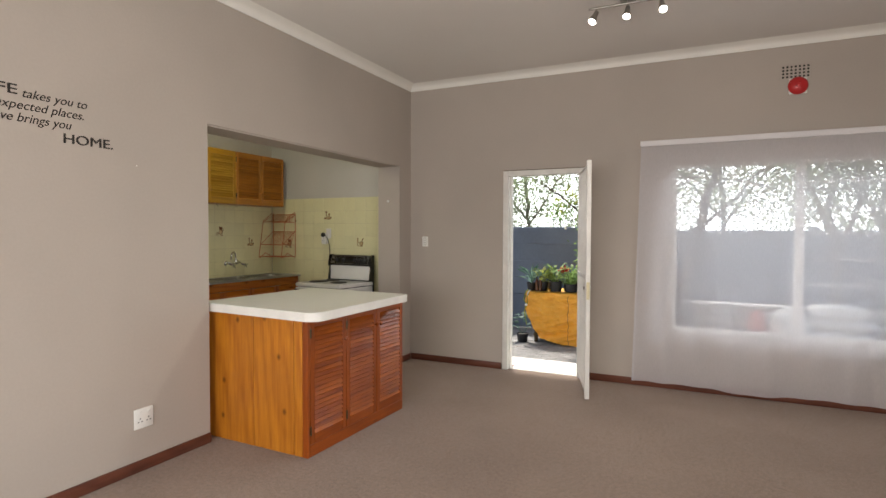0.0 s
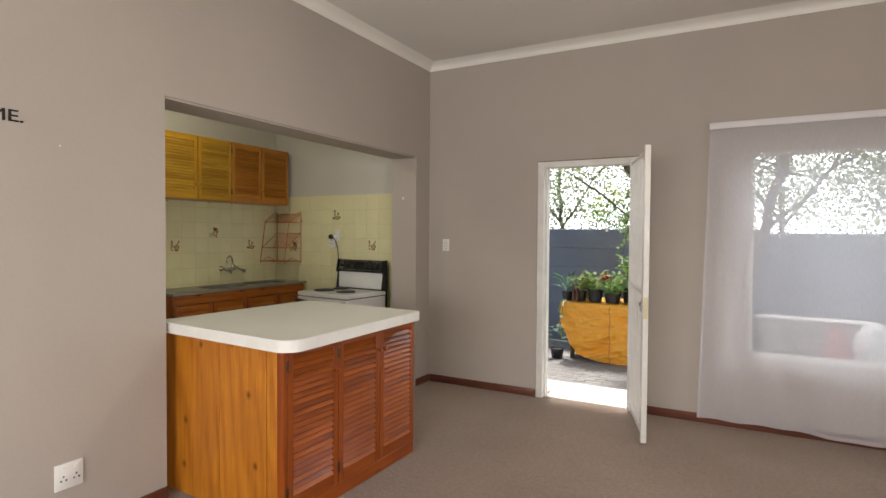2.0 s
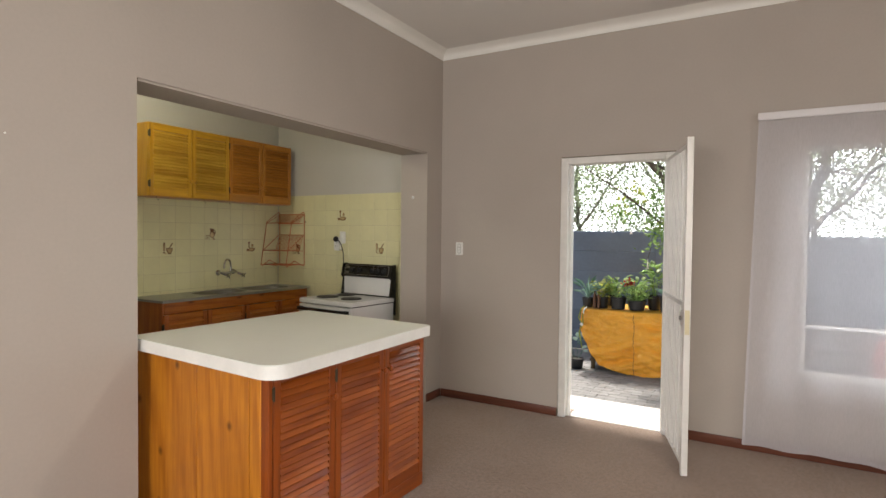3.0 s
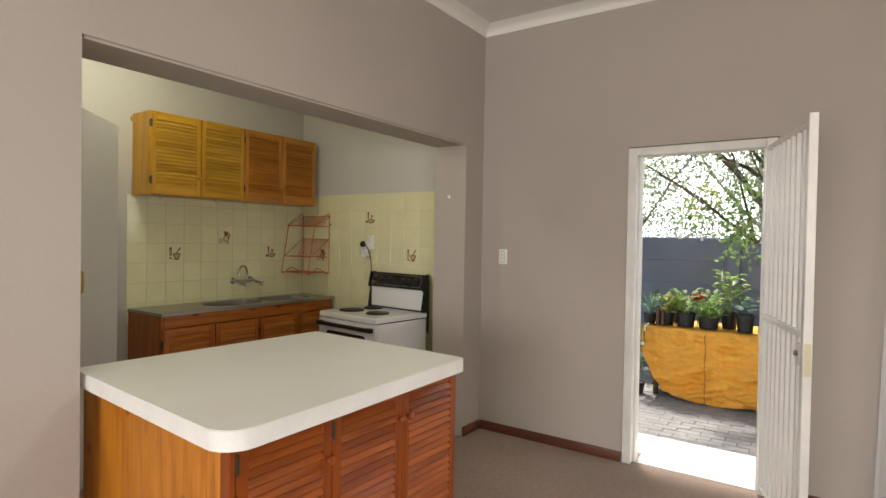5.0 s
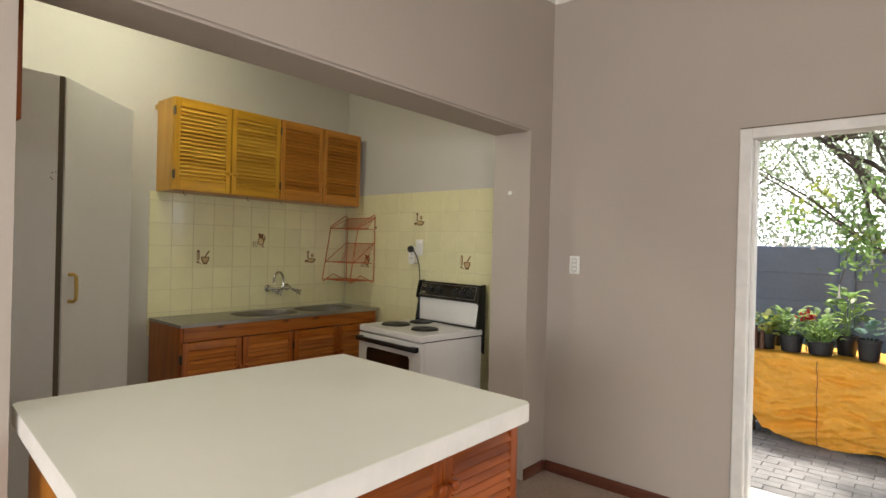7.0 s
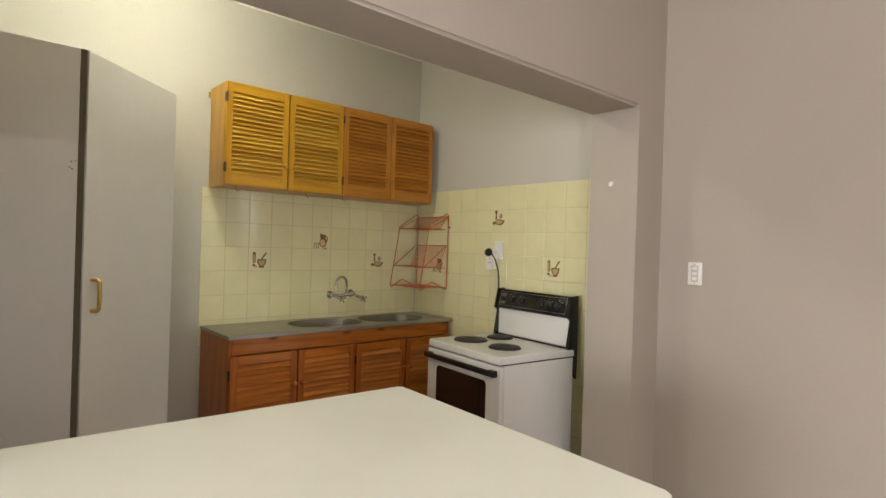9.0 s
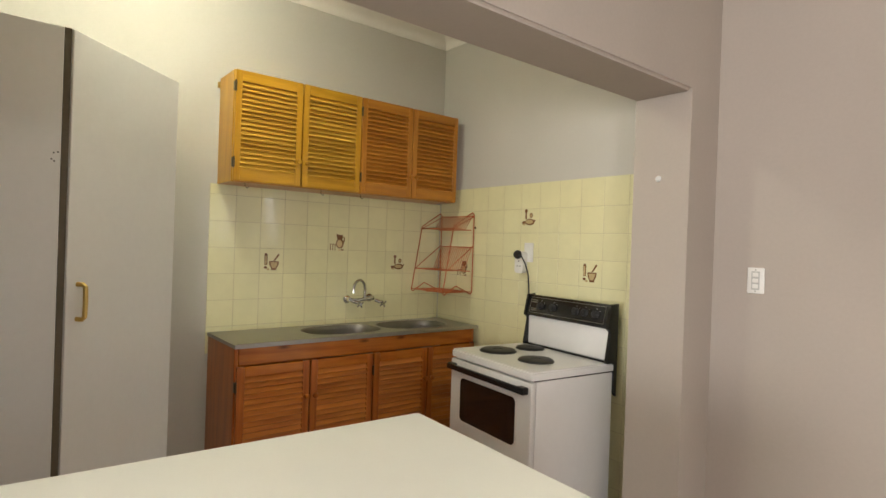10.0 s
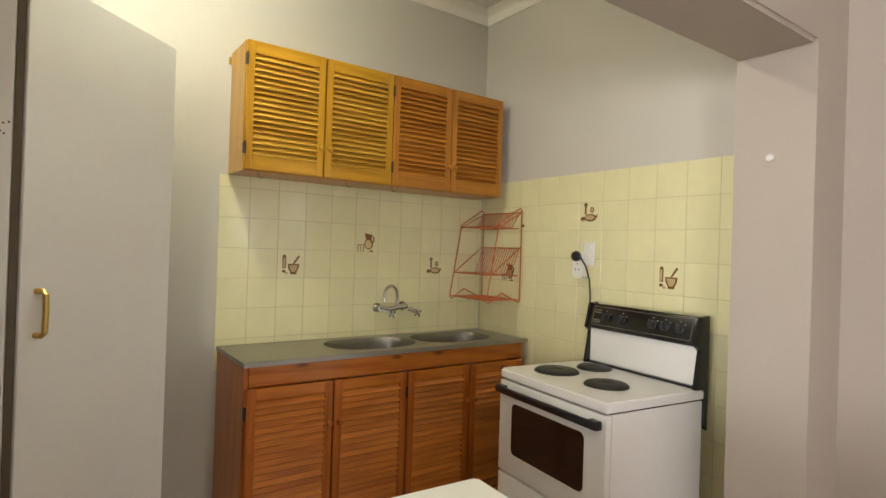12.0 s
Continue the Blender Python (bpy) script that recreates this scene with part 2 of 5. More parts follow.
M_GATE = plain("white_gate_paint", (0.78, 0.76, 0.71), 0.4, vary=0.07, grain=30, patch=5)
M_FRAME = plain("white_frame_paint", (0.76, 0.74, 0.69), 0.42, vary=0.09, grain=25, patch=6)
M_RED = plain("red_plastic", (0.50, 0.02, 0.022), 0.3, vary=0.08)
M_INK = plain("black_vinyl", (0.016, 0.012, 0.010), 0.5, vary=0.2)
M_HOLE = plain("vent_hole", (0.01, 0.009, 0.008), 0.9, vary=0.1)
M_SHEER = sheer("sheer_white_voile")
M_HEM = plain("white_hem_cloth", (0.78, 0.76, 0.76), 0.9, vary=0.05, grain=200)
M_GLASS = glass("window_glass")
M_FENCE = plain("blue_grey_fence_paint", (0.19, 0.235, 0.315), 0.8, vary=0.12, grain=25, relief=0.002, patch=1.5, jitter=True)
M_PAVER = plain("grey_paver", (0.31, 0.298, 0.285), 0.9, vary=0.22, grain=60, relief=0.002, patch=6, jitter=True)
M_SOIL = plain("sandy_soil", (0.14, 0.12, 0.10), 0.95, vary=0.3, grain=30, relief=0.01)
M_STEP = plain("pale_concrete_step", (0.72, 0.69, 0.64), 0.8, vary=0.08, grain=40, relief=0.001)
def tarpaulin(name, colour, faded):
    """Thin woven plastic sheet: sharp fold creases, paler where creased, light shining through a little."""
    m, nt, links, b = nodes_of(name)
    vec = coords(nt, links, (1.0, 1.0, 1.7))
    warp = nt.new("ShaderNodeTexNoise")
    warp.inputs["Scale"].default_value = 3.0
    links.new(vec, warp.inputs["Vector"])
    add = nt.new("ShaderNodeVectorMath")
    add.operation = "MULTIPLY_ADD"
    add.inputs[1].default_value = (0.35, 0.35, 0.35)
    links.new(warp.outputs["Color"], add.inputs[0])
    links.new(vec, add.inputs[2])
    vor = nt.new("ShaderNodeTexVoronoi")
    vor.feature = "DISTANCE_TO_EDGE"
    vor.inputs["Scale"].default_value = 7.0
    links.new(add.outputs[0], vor.inputs["Vector"])
    edge = vor.outputs["Distance"]
    fine = noise_tex(nt, links, add.outputs[0], 22.0, 5)
    big = noise_tex(nt, links, vec, 4.0, 4)
    col = ramp(nt, links, big, [(0.3, tuple(c * 0.9 for c in colour)), (0.7, colour)])
    fold = ramp(nt, links, edge, [(0.0, (1, 1, 1)), (0.035, (0, 0, 0))])
    crease = nt.new("ShaderNodeMath")
    crease.operation = "MULTIPLY"
    links.new(fold, crease.inputs[0])
    links.new(fine, crease.inputs[1])
    col = mix(nt, links, crease.outputs[0], col, faded, "MIX")
    links.new(col, b.inputs["Base Color"])
    b.inputs["Roughness"].default_value = 0.38
    height = nt.new("ShaderNodeMath")
    height.operation = "ADD"
    links.new(edge, height.inputs[0])
    links.new(fine, height.inputs[1])
    bump(nt, links, b, height.outputs[0], 0.7, 0.02)
    return m


M_TARP = tarpaulin("orange_tarpaulin", (0.98, 0.48, 0.05), (0.98, 0.58, 0.14))
M_BROWNGLASS = plain("brown_glass", (0.11, 0.042, 0.018), 0.15, vary=0.15)
M_POT = plain("black_plant_pot", (0.016, 0.017, 0.02), 0.5, vary=0.25)
M_TERRA = plain("terracotta", (0.36, 0.13, 0.07), 0.85, vary=0.15, grain=50)
M_BARK = plain("dark_bark", (0.15, 0.115, 0.09), 0.95, vary=0.45, grain=22, relief=0.02, patch=9)
M_PALEBARK = plain("pale_bark", (0.30, 0.25, 0.20), 0.95, vary=0.4, grain=22, relief=0.015, patch=9)
M_LEAF = leaf_mat("garden_leaf", (0.12, 0.21, 0.055), (0.33, 0.48, 0.17))
M_TREELEAF = leaf_mat("tree_leaf", (0.11, 0.145, 0.075), (0.33, 0.39, 0.22))
# Haze put into the colour of the far leaves: paler and greyer.
M_HAZELEAF = leaf_mat("hazed_far_leaf", (0.17, 0.20, 0.13), (0.40, 0.44, 0.30))
M_SUCC = leaf_mat("blue_green_leaf", (0.10, 0.19, 0.15), (0.21, 0.32, 0.26))
M_YLEAF = leaf_mat("yellow_green_leaf", (0.22, 0.27, 0.05), (0.38, 0.42, 0.1))
M_PETAL = leaf_mat("red_petal", (0.45, 0.02, 0.03), (0.6, 0.06, 0.05))
M_PALEFLOWER = leaf_mat("pale_flower", (0.6, 0.55, 0.5), (0.75, 0.72, 0.68))
M_SACK = plain("white_woven_sack", (0.86, 0.86, 0.84), 0.6, vary=0.08, grain=60, relief=0.002, patch=7)
M_REDSACK = plain("red_orange_sack", (0.55, 0.10, 0.05), 0.55, vary=0.2, grain=30, patch=9)
M_ROOF = plain("roof_sheet", (0.35, 0.33, 0.31), 0.7, vary=0.1)
M_BULB = glow("lit_bulb_face", (1.0, 0.93, 0.82), 30.0)


# ---- mesh tools ----
def smooth(me, angle=35):
    me.polygons.foreach_set("use_smooth", [True] * len(me.polygons))
    me.set_sharp_from_angle(angle=radians(angle))


def mesh_of(name, bm, mat, angle=35):
    me = bpy.data.meshes.new(name)
    bmesh.ops.recalc_face_normals(bm, faces=bm.faces)
    bm.to_mesh(me)
    bm.free()
    me.materials.append(mat)
    smooth(me, angle)
    return me


def part(name, bm, mat, parent=None, label="", angle=35):
    ob = new(name, mesh_of(name, bm, mat, angle))
    if parent is not None:
        ob.parent = parent
    return tagged(ob, label)


def piece(name, me, parent, m):
    ob = new(name, me)
    ob.parent = parent
    ob.matrix_basis = m
    return ob


def thing(name, m, label, category, group=""):
    ob = new(name)
    ob.empty_display_size = 0.1
    ob.matrix_basis = m
    return tagged(ob, label, category, group)


def structure(name, bm, mat, label, category, angle=35):
    ob = part(name, bm, mat, None, label, angle)
    return tagged(ob, label, category, "", "structure")


def box(bm, lo, hi, bevel=0.0, m=None, seg=1):
    c = [(a + b) / 2 for a, b in zip(lo, hi)]
    s = [max(1e-4, b - a) for a, b in zip(lo, hi)]
    mat = Matrix.Translation(c) @ Matrix.Diagonal((*s, 1))
    if m is not None:
        mat = m @ mat
    r = bmesh.ops.create_cube(bm, size=1, matrix=mat)
    if bevel:
        edges = list({e for v in r["verts"] for e in v.link_edges})
        bmesh.ops.bevel(bm, geom=edges, offset=bevel, segments=seg, affect="EDGES", profile=0.5)


def new_box(lo, hi, bevel=0.0, seg=1):
    bm = bmesh.new()
    box(bm, lo, hi, bevel, None, seg)
    return bm


def tube(bm, pts, radius, seg=8, closed=False):
    """A round bar along pts; radius may be one number or one a point."""
    pts = [Vector(p) for p in pts]
    n = len(pts)
    rad = radius if isinstance(radius, (list, tuple)) else [radius] * n
    rings, up = [], None
    for i, p in enumerate(pts):
        a = pts[(i - 1) % n] if (closed or i) else p
        b = pts[(i + 1) % n] if (closed or i < n - 1) else p
        d = (b - a).normalized()
        if up is None or abs(up.dot(d)) > 0.98:
            up = Vector((0, 0, 1)) if abs(d.z) < 0.9 else Vector((1, 0, 0))
        side = d.cross(up).normalized()
        up = side.cross(d).normalized()
        rings.append([bm.verts.new(p + rad[i] * (math.cos(k * math.tau / seg) * side + math.sin(k * math.tau / seg) * up)) for k in range(seg)])
    for i in range(n if closed else n - 1):
        a, b = rings[i], rings[(i + 1) % n]
        for k in range(seg):
            bm.faces.new((a[k], a[(k + 1) % seg], b[(k + 1) % seg], b[k]))
    if not closed:
        bm.faces.new(rings[0])
        bm.faces.new(rings[-1])


def lathe(bm, profile, seg=24, m=None):
    """Turn (radius, height) pairs about z."""
    rings = []
    for r, z in profile:
        rings.append([bm.verts.new((r * math.cos(k * math.tau / seg), r * math.sin(k * math.tau / seg), z)) for k in range(seg)])
    for a, b in zip(rings, rings[1:]):
        for k in range(seg):
            bm.faces.new((a[k], a[(k + 1) % seg], b[(k + 1) % seg], b[k]))
    bm.faces.new(rings[0])
    bm.faces.new(rings[-1])
    if m is not None:
        bmesh.ops.transform(bm, matrix=m, verts=[v for r in rings for v in r])


def prism(bm, outline, z0, z1, m=None):
    """An outline in the xy plane, given a thickness."""
    lo = [bm.verts.new((x, y, z0)) for x, y in outline]
    hi = [bm.verts.new((x, y, z1)) for x, y in outline]
    bm.faces.new(lo[::-1])
    bm.faces.new(hi)
    n = len(outline)
    for k in range(n):
        bm.faces.new((lo[k], lo[(k + 1) % n], hi[(k + 1) % n], hi[k]))
    if m is not None:
        bmesh.ops.transform(bm, matrix=m, verts=lo + hi)


def rounded(x0, x1, y0, y1, r, seg=6):
    pts = []
    for cx, cy, a in ((x1 - r, y0 + r, -90), (x1 - r, y1 - r, 0), (x0 + r, y1 - r, 90), (x0 + r, y0 + r, 180)):
        pts += [(cx + r * math.cos(radians(a + 90 * k / seg)), cy + r * math.sin(radians(a + 90 * k / seg))) for k in range(seg + 1)]
    return pts


def wall_with_holes(bm, along, across, lo, hi, face, back, top, holes):
    """An upright wall from lo to hi along one axis, with openings (a0, a1, z0, z1) right through it."""
    def put(a0, a1, z0, z1):
        if a1 - a0 > 1e-4 and z1 - z0 > 1e-4:
            p, q = [0, 0, z0], [0, 0, z1]
            p[along], q[along] = a0, a1
            p[across], q[across] = min(face, back), max(face, back)
            box(bm, p, q)
    x = lo
    for a0, a1, z0, z1 in sorted(holes):
        put(x, a0, 0, top)
        put(a0, a1, 0, z0)
        put(a0, a1, z1, top)
        x = a1
    put(x, hi, 0, top)
    bmesh.ops.remove_doubles(bm, verts=bm.verts, dist=1e-5)


# ---- the setting ----
CEIL, KCEIL, SOUTH, EAST, KSOUTH = 3.06, 2.955, -2.6, 5.4, 1.2
OPEN0, OPEN1, OPENZ = 2.212, 4.752, 2.138
DX0, DX1, DZ = 1.122, 1.915, 2.05
WX0, WX1, WZ0, WZ1 = 2.72, 4.76, 0.52, 2.06
BACKX = -2.036

bm = new_box((BACKX - 0.2, SOUTH - 0.2, -0.2), (EAST + 0.2, 5.24, 0.0))
structure("floor", bm, M_CARPET, "beige cut-pile carpet floor with faint wear", "floor")
bm = new_box((BACKX - 0.2, SOUTH - 0.2, CEIL), (EAST + 0.2, 5.25, CEIL + 0.12))
structure("ceiling", bm, M_CEIL, "flat white painted ceiling", "ceiling")
structure("ceiling_kitchen", new_box((BACKX, KSOUTH, KCEIL), (-0.2745, 5.0, KCEIL + 0.1)), M_CEIL, "lower flat white kitchen ceiling", "ceiling")

bm = bmesh.new()
wall_with_holes(bm, 1, 0, SOUTH, 5.0, 0.0, -0.27, CEIL, [(OPEN0, OPEN1, 0.0, OPENZ)])
edges = [e for e in bm.edges if all(v.co.x > -0.001 or v.co.x < -0.269 for v in e.verts) and not e.is_boundary and e.calc_face_angle(0) > 1
         and (abs(e.verts[0].co.z - e.verts[1].co.z) > 1 or abs(e.verts[0].co.z - OPENZ) < 0.01)]
edges = [e for e in edges if all(OPEN0 - 0.01 < v.co.y < OPEN1 + 0.01 and v.co.z < OPENZ + 0.01 for v in e.verts)]
bmesh.ops.bevel(bm, geom=edges, offset=0.012, segments=3, affect="EDGES")
structure("wall_west", bm, M_WALL, "taupe plastered wall with a wide kitchen opening", "wall")

bm = bmesh.new()
wall_with_holes(bm, 0, 1, -0.27, EAST, 5.0, 5.24, CEIL, [(DX0, DX1, 0.0, DZ), (WX0, WX1, WZ0, WZ1)])
structure("wall_north", bm, M_WALL, "taupe plastered wall with a door and a window", "wall")
# Opening is assumed and never in view; it holds the east fill lamp.
bm = bmesh.new()
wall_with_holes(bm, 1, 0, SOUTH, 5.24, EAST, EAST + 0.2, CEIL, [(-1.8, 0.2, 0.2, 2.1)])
structure("wall_east", bm, M_WALL, "taupe plastered side wall with an unseen opening added for a fill lamp", "wall")
# Opening is assumed and never in view; it holds the south fill lamp.
bm = bmesh.new()
wall_with_holes(bm, 0, 1, 0.0, EAST, SOUTH, SOUTH - 0.2, CEIL, [(0.7, 3.5, 0.6, 2.2)])
structure("wall_south", bm, M_WALL, "taupe plastered wall with a wide unseen opening added for a fill lamp", "wall")
structure("wall_kitchen_back", new_box((BACKX - 0.2, KSOUTH, 0), (BACKX, 5.24, CEIL)), M_KWALL, "cream painted kitchen back wall with yellow tiles", "wall")
structure("wall_kitchen_end", new_box((BACKX, 5.0, 0), (-0.274, 5.24, CEIL)), M_KWALL, "cream painted kitchen end wall with yellow tiles", "wall")
structure("wall_kitchen_south", new_box((BACKX, KSOUTH - 0.2, 0), (-0.274, KSOUTH, CEIL)), M_KWALL, "plain cream kitchen side wall", "wall")
structure("wall_kitchen_inner", new_box((-0.274, KSOUTH, 0), (-0.2705, 2.19, CEIL)), M_KWALL, "cream kitchen side of the dividing wall", "wall")
structure("wall_kitchen_header", new_box((-0.274, 2.19, OPENZ + 0.01), (-0.2705, 5.0, CEIL)), M_KWALL, "cream kitchen side above the opening", "wall")


def cornice(name, a, b, inward, top=CEIL):
    """A coved cornice from a to b along the top of a wall; inward points into the room."""
    a, b, n = Vector((*a, 0)), Vector((*b, 0)), Vector((*inward, 0))
    prof = [(0, 0), (0.008, 0.0), (0.012, 0.012)] + [(0.085 - 0.073 * math.cos(radians(t)), 0.012 + 0.048 * math.sin(radians(t))) for t in (15, 35, 55, 75)] + [(0.085, 0.067), (0.088, 0.068), (0, 0.068)]
    bm = bmesh.new()
    rings = [[bm.verts.new(p + n * d + Vector((0, 0, top - 0.068 + h))) for d, h in prof] for p in (a, b)]
    k = len(prof)
    for i in range(k):
        bm.faces.new((rings[0][i], rings[0][(i + 1) % k], rings[1][(i + 1) % k], rings[1][i]))
    bm.faces.new(rings[0])
    bm.faces.new(rings[1])
    return structure(name, bm, M_CORN, "white coved plaster cornice along the ceiling", "cornice", 50)


cornice("trim_north", (0, 4.999), (EAST, 4.999), (0, -1))
cornice("trim_west", (0.001, SOUTH), (0.001, 5.0), (1, 0))
cornice("trim_east", (EAST - 0.001, SOUTH), (EAST - 0.001, 5.0), (-1, 0))
cornice("trim_south", (0, SOUTH + 0.001), (EAST, SOUTH + 0.001), (0, 1))
cornice("trim_kitchen_back", (BACKX + 0.001, KSOUTH), (BACKX + 0.001, 5.0), (1, 0), KCEIL)
cornice("trim_kitchen_end", (BACKX, 4.999), (-0.275, 4.999), (0, -1), KCEIL)


def skirting(name, lo, hi, mat):
    return structure(name, new_box(lo, hi, 0.004, 2), mat, "dark brown varnished wooden skirting board", "skirting")


skirting("baseboard_north_a", (0.016, 4.985, 0), (DX0 - 0.03, 4.999, 0.068), M_SKIRT_X)
skirting("baseboard_north_b", (DX1 + 0.03, 4.985, 0), (EAST, 4.999, 0.068), M_SKIRT_X)
skirting("baseboard_west_a", (0.001, SOUTH, 0), (0.015, OPEN0 - 0.002, 0.068), M_SKIRT)
skirting("baseboard_west_b", (0.001, OPEN1 + 0.002, 0), (0.015, 4.984, 0.068), M_SKIRT)
skirting("baseboard_east", (EAST - 0.015, SOUTH, 0), (EAST - 0.001, 4.984, 0.068), M_SKIRT)

# door frame in the north wall
bm = bmesh.new()
box(bm, (DX0 - 0.022, 4.988, 0), (DX0 + 0.035, 5.11, DZ + 0.012), 0.004)
box(bm, (DX1 - 0.035, 4.988, 0), (DX1 + 0.022, 5.11, DZ + 0.012), 0.004)
box(bm, (DX0 + 0.035, 4.988, DZ - 0.04), (DX1 - 0.035, 5.11, DZ + 0.012), 0.004)
box(bm, (DX0 + 0.035, 5.04, 0), (DX0 + 0.05, 5.11, DZ - 0.04), 0.003)
box(bm, (DX1 - 0.05, 5.04, 0), (DX1 - 0.035, 5.11, DZ - 0.04), 0.003)
door_frame = structure("door_frame", bm, M_FRAME, "white painted steel door frame, slightly worn", "door frame")
# Dark strip paints the shade of the gap between frame and plaster.
part("frame_gap_shade", new_box((DX0 - 0.02, 4.9965, DZ + 0.0125), (DX1 + 0.03, 4.9995, DZ + 0.019)), M_DARKGAP, door_frame, "gap above the door frame, its shade painted as a dark strip")
part("floor_bolt", new_box((DX0 - 0.034, 4.982, 0.012), (DX0 - 0.0225, 4.9845, 0.062), 0.001), M_DARKGAP, door_frame, "small dark bolt at the foot")

# the window: steel frame, one mullion, a pane left and a barred light
bm = bmesh.new()
t = 0.035
for lo, hi in (((WX0, WZ0), (WX1, WZ0 + t)), ((WX0, WZ1 - t), (WX1, WZ1)), ((WX0, WZ0 + t), (WX0 + t, WZ1 - t)), ((WX1 - t, WZ0 + t), (WX1, WZ1 - t)), ((3.69, WZ0 + t), (3.755, WZ1 - t))):
    box(bm, (lo[0], 5.10, lo[1]), (hi[0], 5.15, hi[1]), 0.004)
win = structure("window_1", bm, M_FRAME, "white steel window with a fixed pane and barred light", "window")
for x0, x1 in ((WX0 + t, 3.69), (3.755, WX1 - t)):
    pane = part("pane", new_box((x0, 5.122, WZ0 + t), (x1, 5.126, WZ1 - t)), M_GLASS, win, "clear glass pane")
    pane.visible_shadow = False
z = WZ0 + 0.26
while z < WZ1 - 0.1:
    part("bar", new_box((3.757, 5.092, z), (WX1 - t - 0.002, 5.10, z + 0.013), 0.002), M_FRAME, win, "white horizontal window bar")
    z += 0.215
part("window_sill", new_box((WX0 + 0.002, 5.045, WZ0 + 0.001), (WX1 - 0.002, 5.098, WZ0 + 0.014), 0.004, 2), M_FRAME, win, "white painted window sill")

# yard: ground, step, added roof overhang
bm = new_box((-300, -300, -0.75), (300, 300, -0.31))
structure("ground", bm, M_SOIL, "bare sandy soil around the house", "ground")
structure("step", new_box((0.2, 5.25, -0.30), (2.7, 5.74, -0.03), 0.012, 2), M_STEP, "pale concrete doorstep outside the door", "step")
structure("threshold", new_box((DX0 + 0.0505, 5.04, -0.001), (DX1 - 0.0505, 5.249, 0.006), 0.003), M_STEP, "pale worn door sill", "sill")
# Unseen roof; its deep overhang is added to keep sun off door and curtain.
structure("roof", new_box((BACKX - 0.6, SOUTH - 0.6, CEIL + 0.13), (EAST + 0.6, 6.5, CEIL + 0.22), 0.01), M_ROOF, "low sheet-metal roof, unseen, with an overhang added to block sun", "roof")


# ---- joinery: louvred doors ----
def louvre_door(owner, y0, y1, z0, z1, x, frame_mat, slat_mat, rail_mat, pitch, knob=None, hinges=(), stile=0.042, rails=(0.05, 0.065)):
    """A louvred door facing +x in its owner's frame, with each slat a piece."""
    bm = bmesh.new()
    g, d = 0.0022, 0.021
    box(bm, (x, y0 + g, z0), (x + d, y0 + stile, z1), 0.002)
    box(bm, (x, y1 - stile, z0), (x + d, y1 - g, z1), 0.002)
    box(bm, (x + 0.003, y0 + stile - 0.001, z1 - rails[0] + 0.003), (x + d - 0.006, y1 - stile + 0.001, z1 - 0.003))
    box(bm, (x + 0.003, y0 + stile - 0.001, z0 + 0.003), (x + d - 0.006, y1 - stile + 0.001, z0 + rails[1] - 0.003))
    door = part("door", bm, frame_mat, owner, "louvred pine door")
    part("rail", new_box((x + 0.0005, y0 + stile, z1 - rails[0]), (x + d - 0.0005, y1 - stile, z1), 0.0015), rail_mat, door)
    part("rail", new_box((x + 0.0005, y0 + stile, z0), (x + d - 0.0005, y1 - stile, z0 + rails[1]), 0.0015), rail_mat, door)
    a, b = z0 + rails[1], z1 - rails[0]
    n = max(3, round((b - a) / pitch))
    wide, tilt = (0.0215, 56) if pitch > 0.028 else (0.0182, 45)
    me = mesh_of("slat", new_box((-wide, -(y1 - y0) / 2 + stile - 0.003, -0.0035), (wide, (y1 - y0) / 2 - stile + 0.003, 0.0035), 0.0012), slat_mat)
    for k in range(n):
        piece("slat", me, door, Matrix.Translation((x + 0.0105, (y0 + y1) / 2, a + (k + 0.5) * (b - a) / n)) @ Matrix.Rotation(radians(tilt), 4, "Y"))
    if knob:
        bm = bmesh.new()
        lathe(bm, [(0.004, 0), (0.007, 0.001), (0.006, 0.010), (0.013, 0.016), (0.0155, 0.022), (0.013, 0.028), (0.005, 0.0315)], 16, Matrix.Translation((x + d, *knob)) @ Matrix.Rotation(radians(90), 4, "Y"))
        part("knob", bm, frame_mat, door, "turned wooden knob")
    for hy, hz in hinges:
        bm = new_box((x + 0.004, hy - 0.007, hz - 0.025), (x + d + 0.004, hy + 0.007, hz + 0.025), 0.002)
        tube(bm, [(x + d + 0.004, hy, hz - 0.03), (x + d + 0.004, hy, hz + 0.03)], 0.0045, 8)
        part("hinge", bm, M_DBRASS, door, "dark brass hinge")
    return door


# ---- breakfast counter in the opening ----
CX, CY0, CY1 = 0.796, 2.272, 3.405
SKEW = Matrix.Translation((CX, CY1, 0)) @ Matrix.Rotation(radians(-1.5), 4, "Z") @ Matrix.Translation((-CX, -CY1, 0))
counter = thing("counter_cabinet", SKEW, "varnished knotty pine counter cabinet with three louvred doors", "cabinet")
x = -0.15
for x1 in (0.352, 0.70, CX - 0.0225):
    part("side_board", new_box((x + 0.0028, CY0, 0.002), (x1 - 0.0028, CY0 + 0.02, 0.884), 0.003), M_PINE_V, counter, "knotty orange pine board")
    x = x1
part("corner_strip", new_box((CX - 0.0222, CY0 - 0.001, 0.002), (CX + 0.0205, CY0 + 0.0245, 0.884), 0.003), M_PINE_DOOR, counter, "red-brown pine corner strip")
bm = bmesh.new()
box(bm, (-0.10, CY1 - 0.02, 0.002), (CX, CY1, 0.884), 0.002)
box(bm, (-0.10, CY0 + 0.021, 0.002), (-0.08, CY1 - 0.021, 0.884), 0.002)
box(bm, (-0.079, CY0 + 0.021, 0.06), (CX - 0.024, CY1 - 0.021, 0.08))
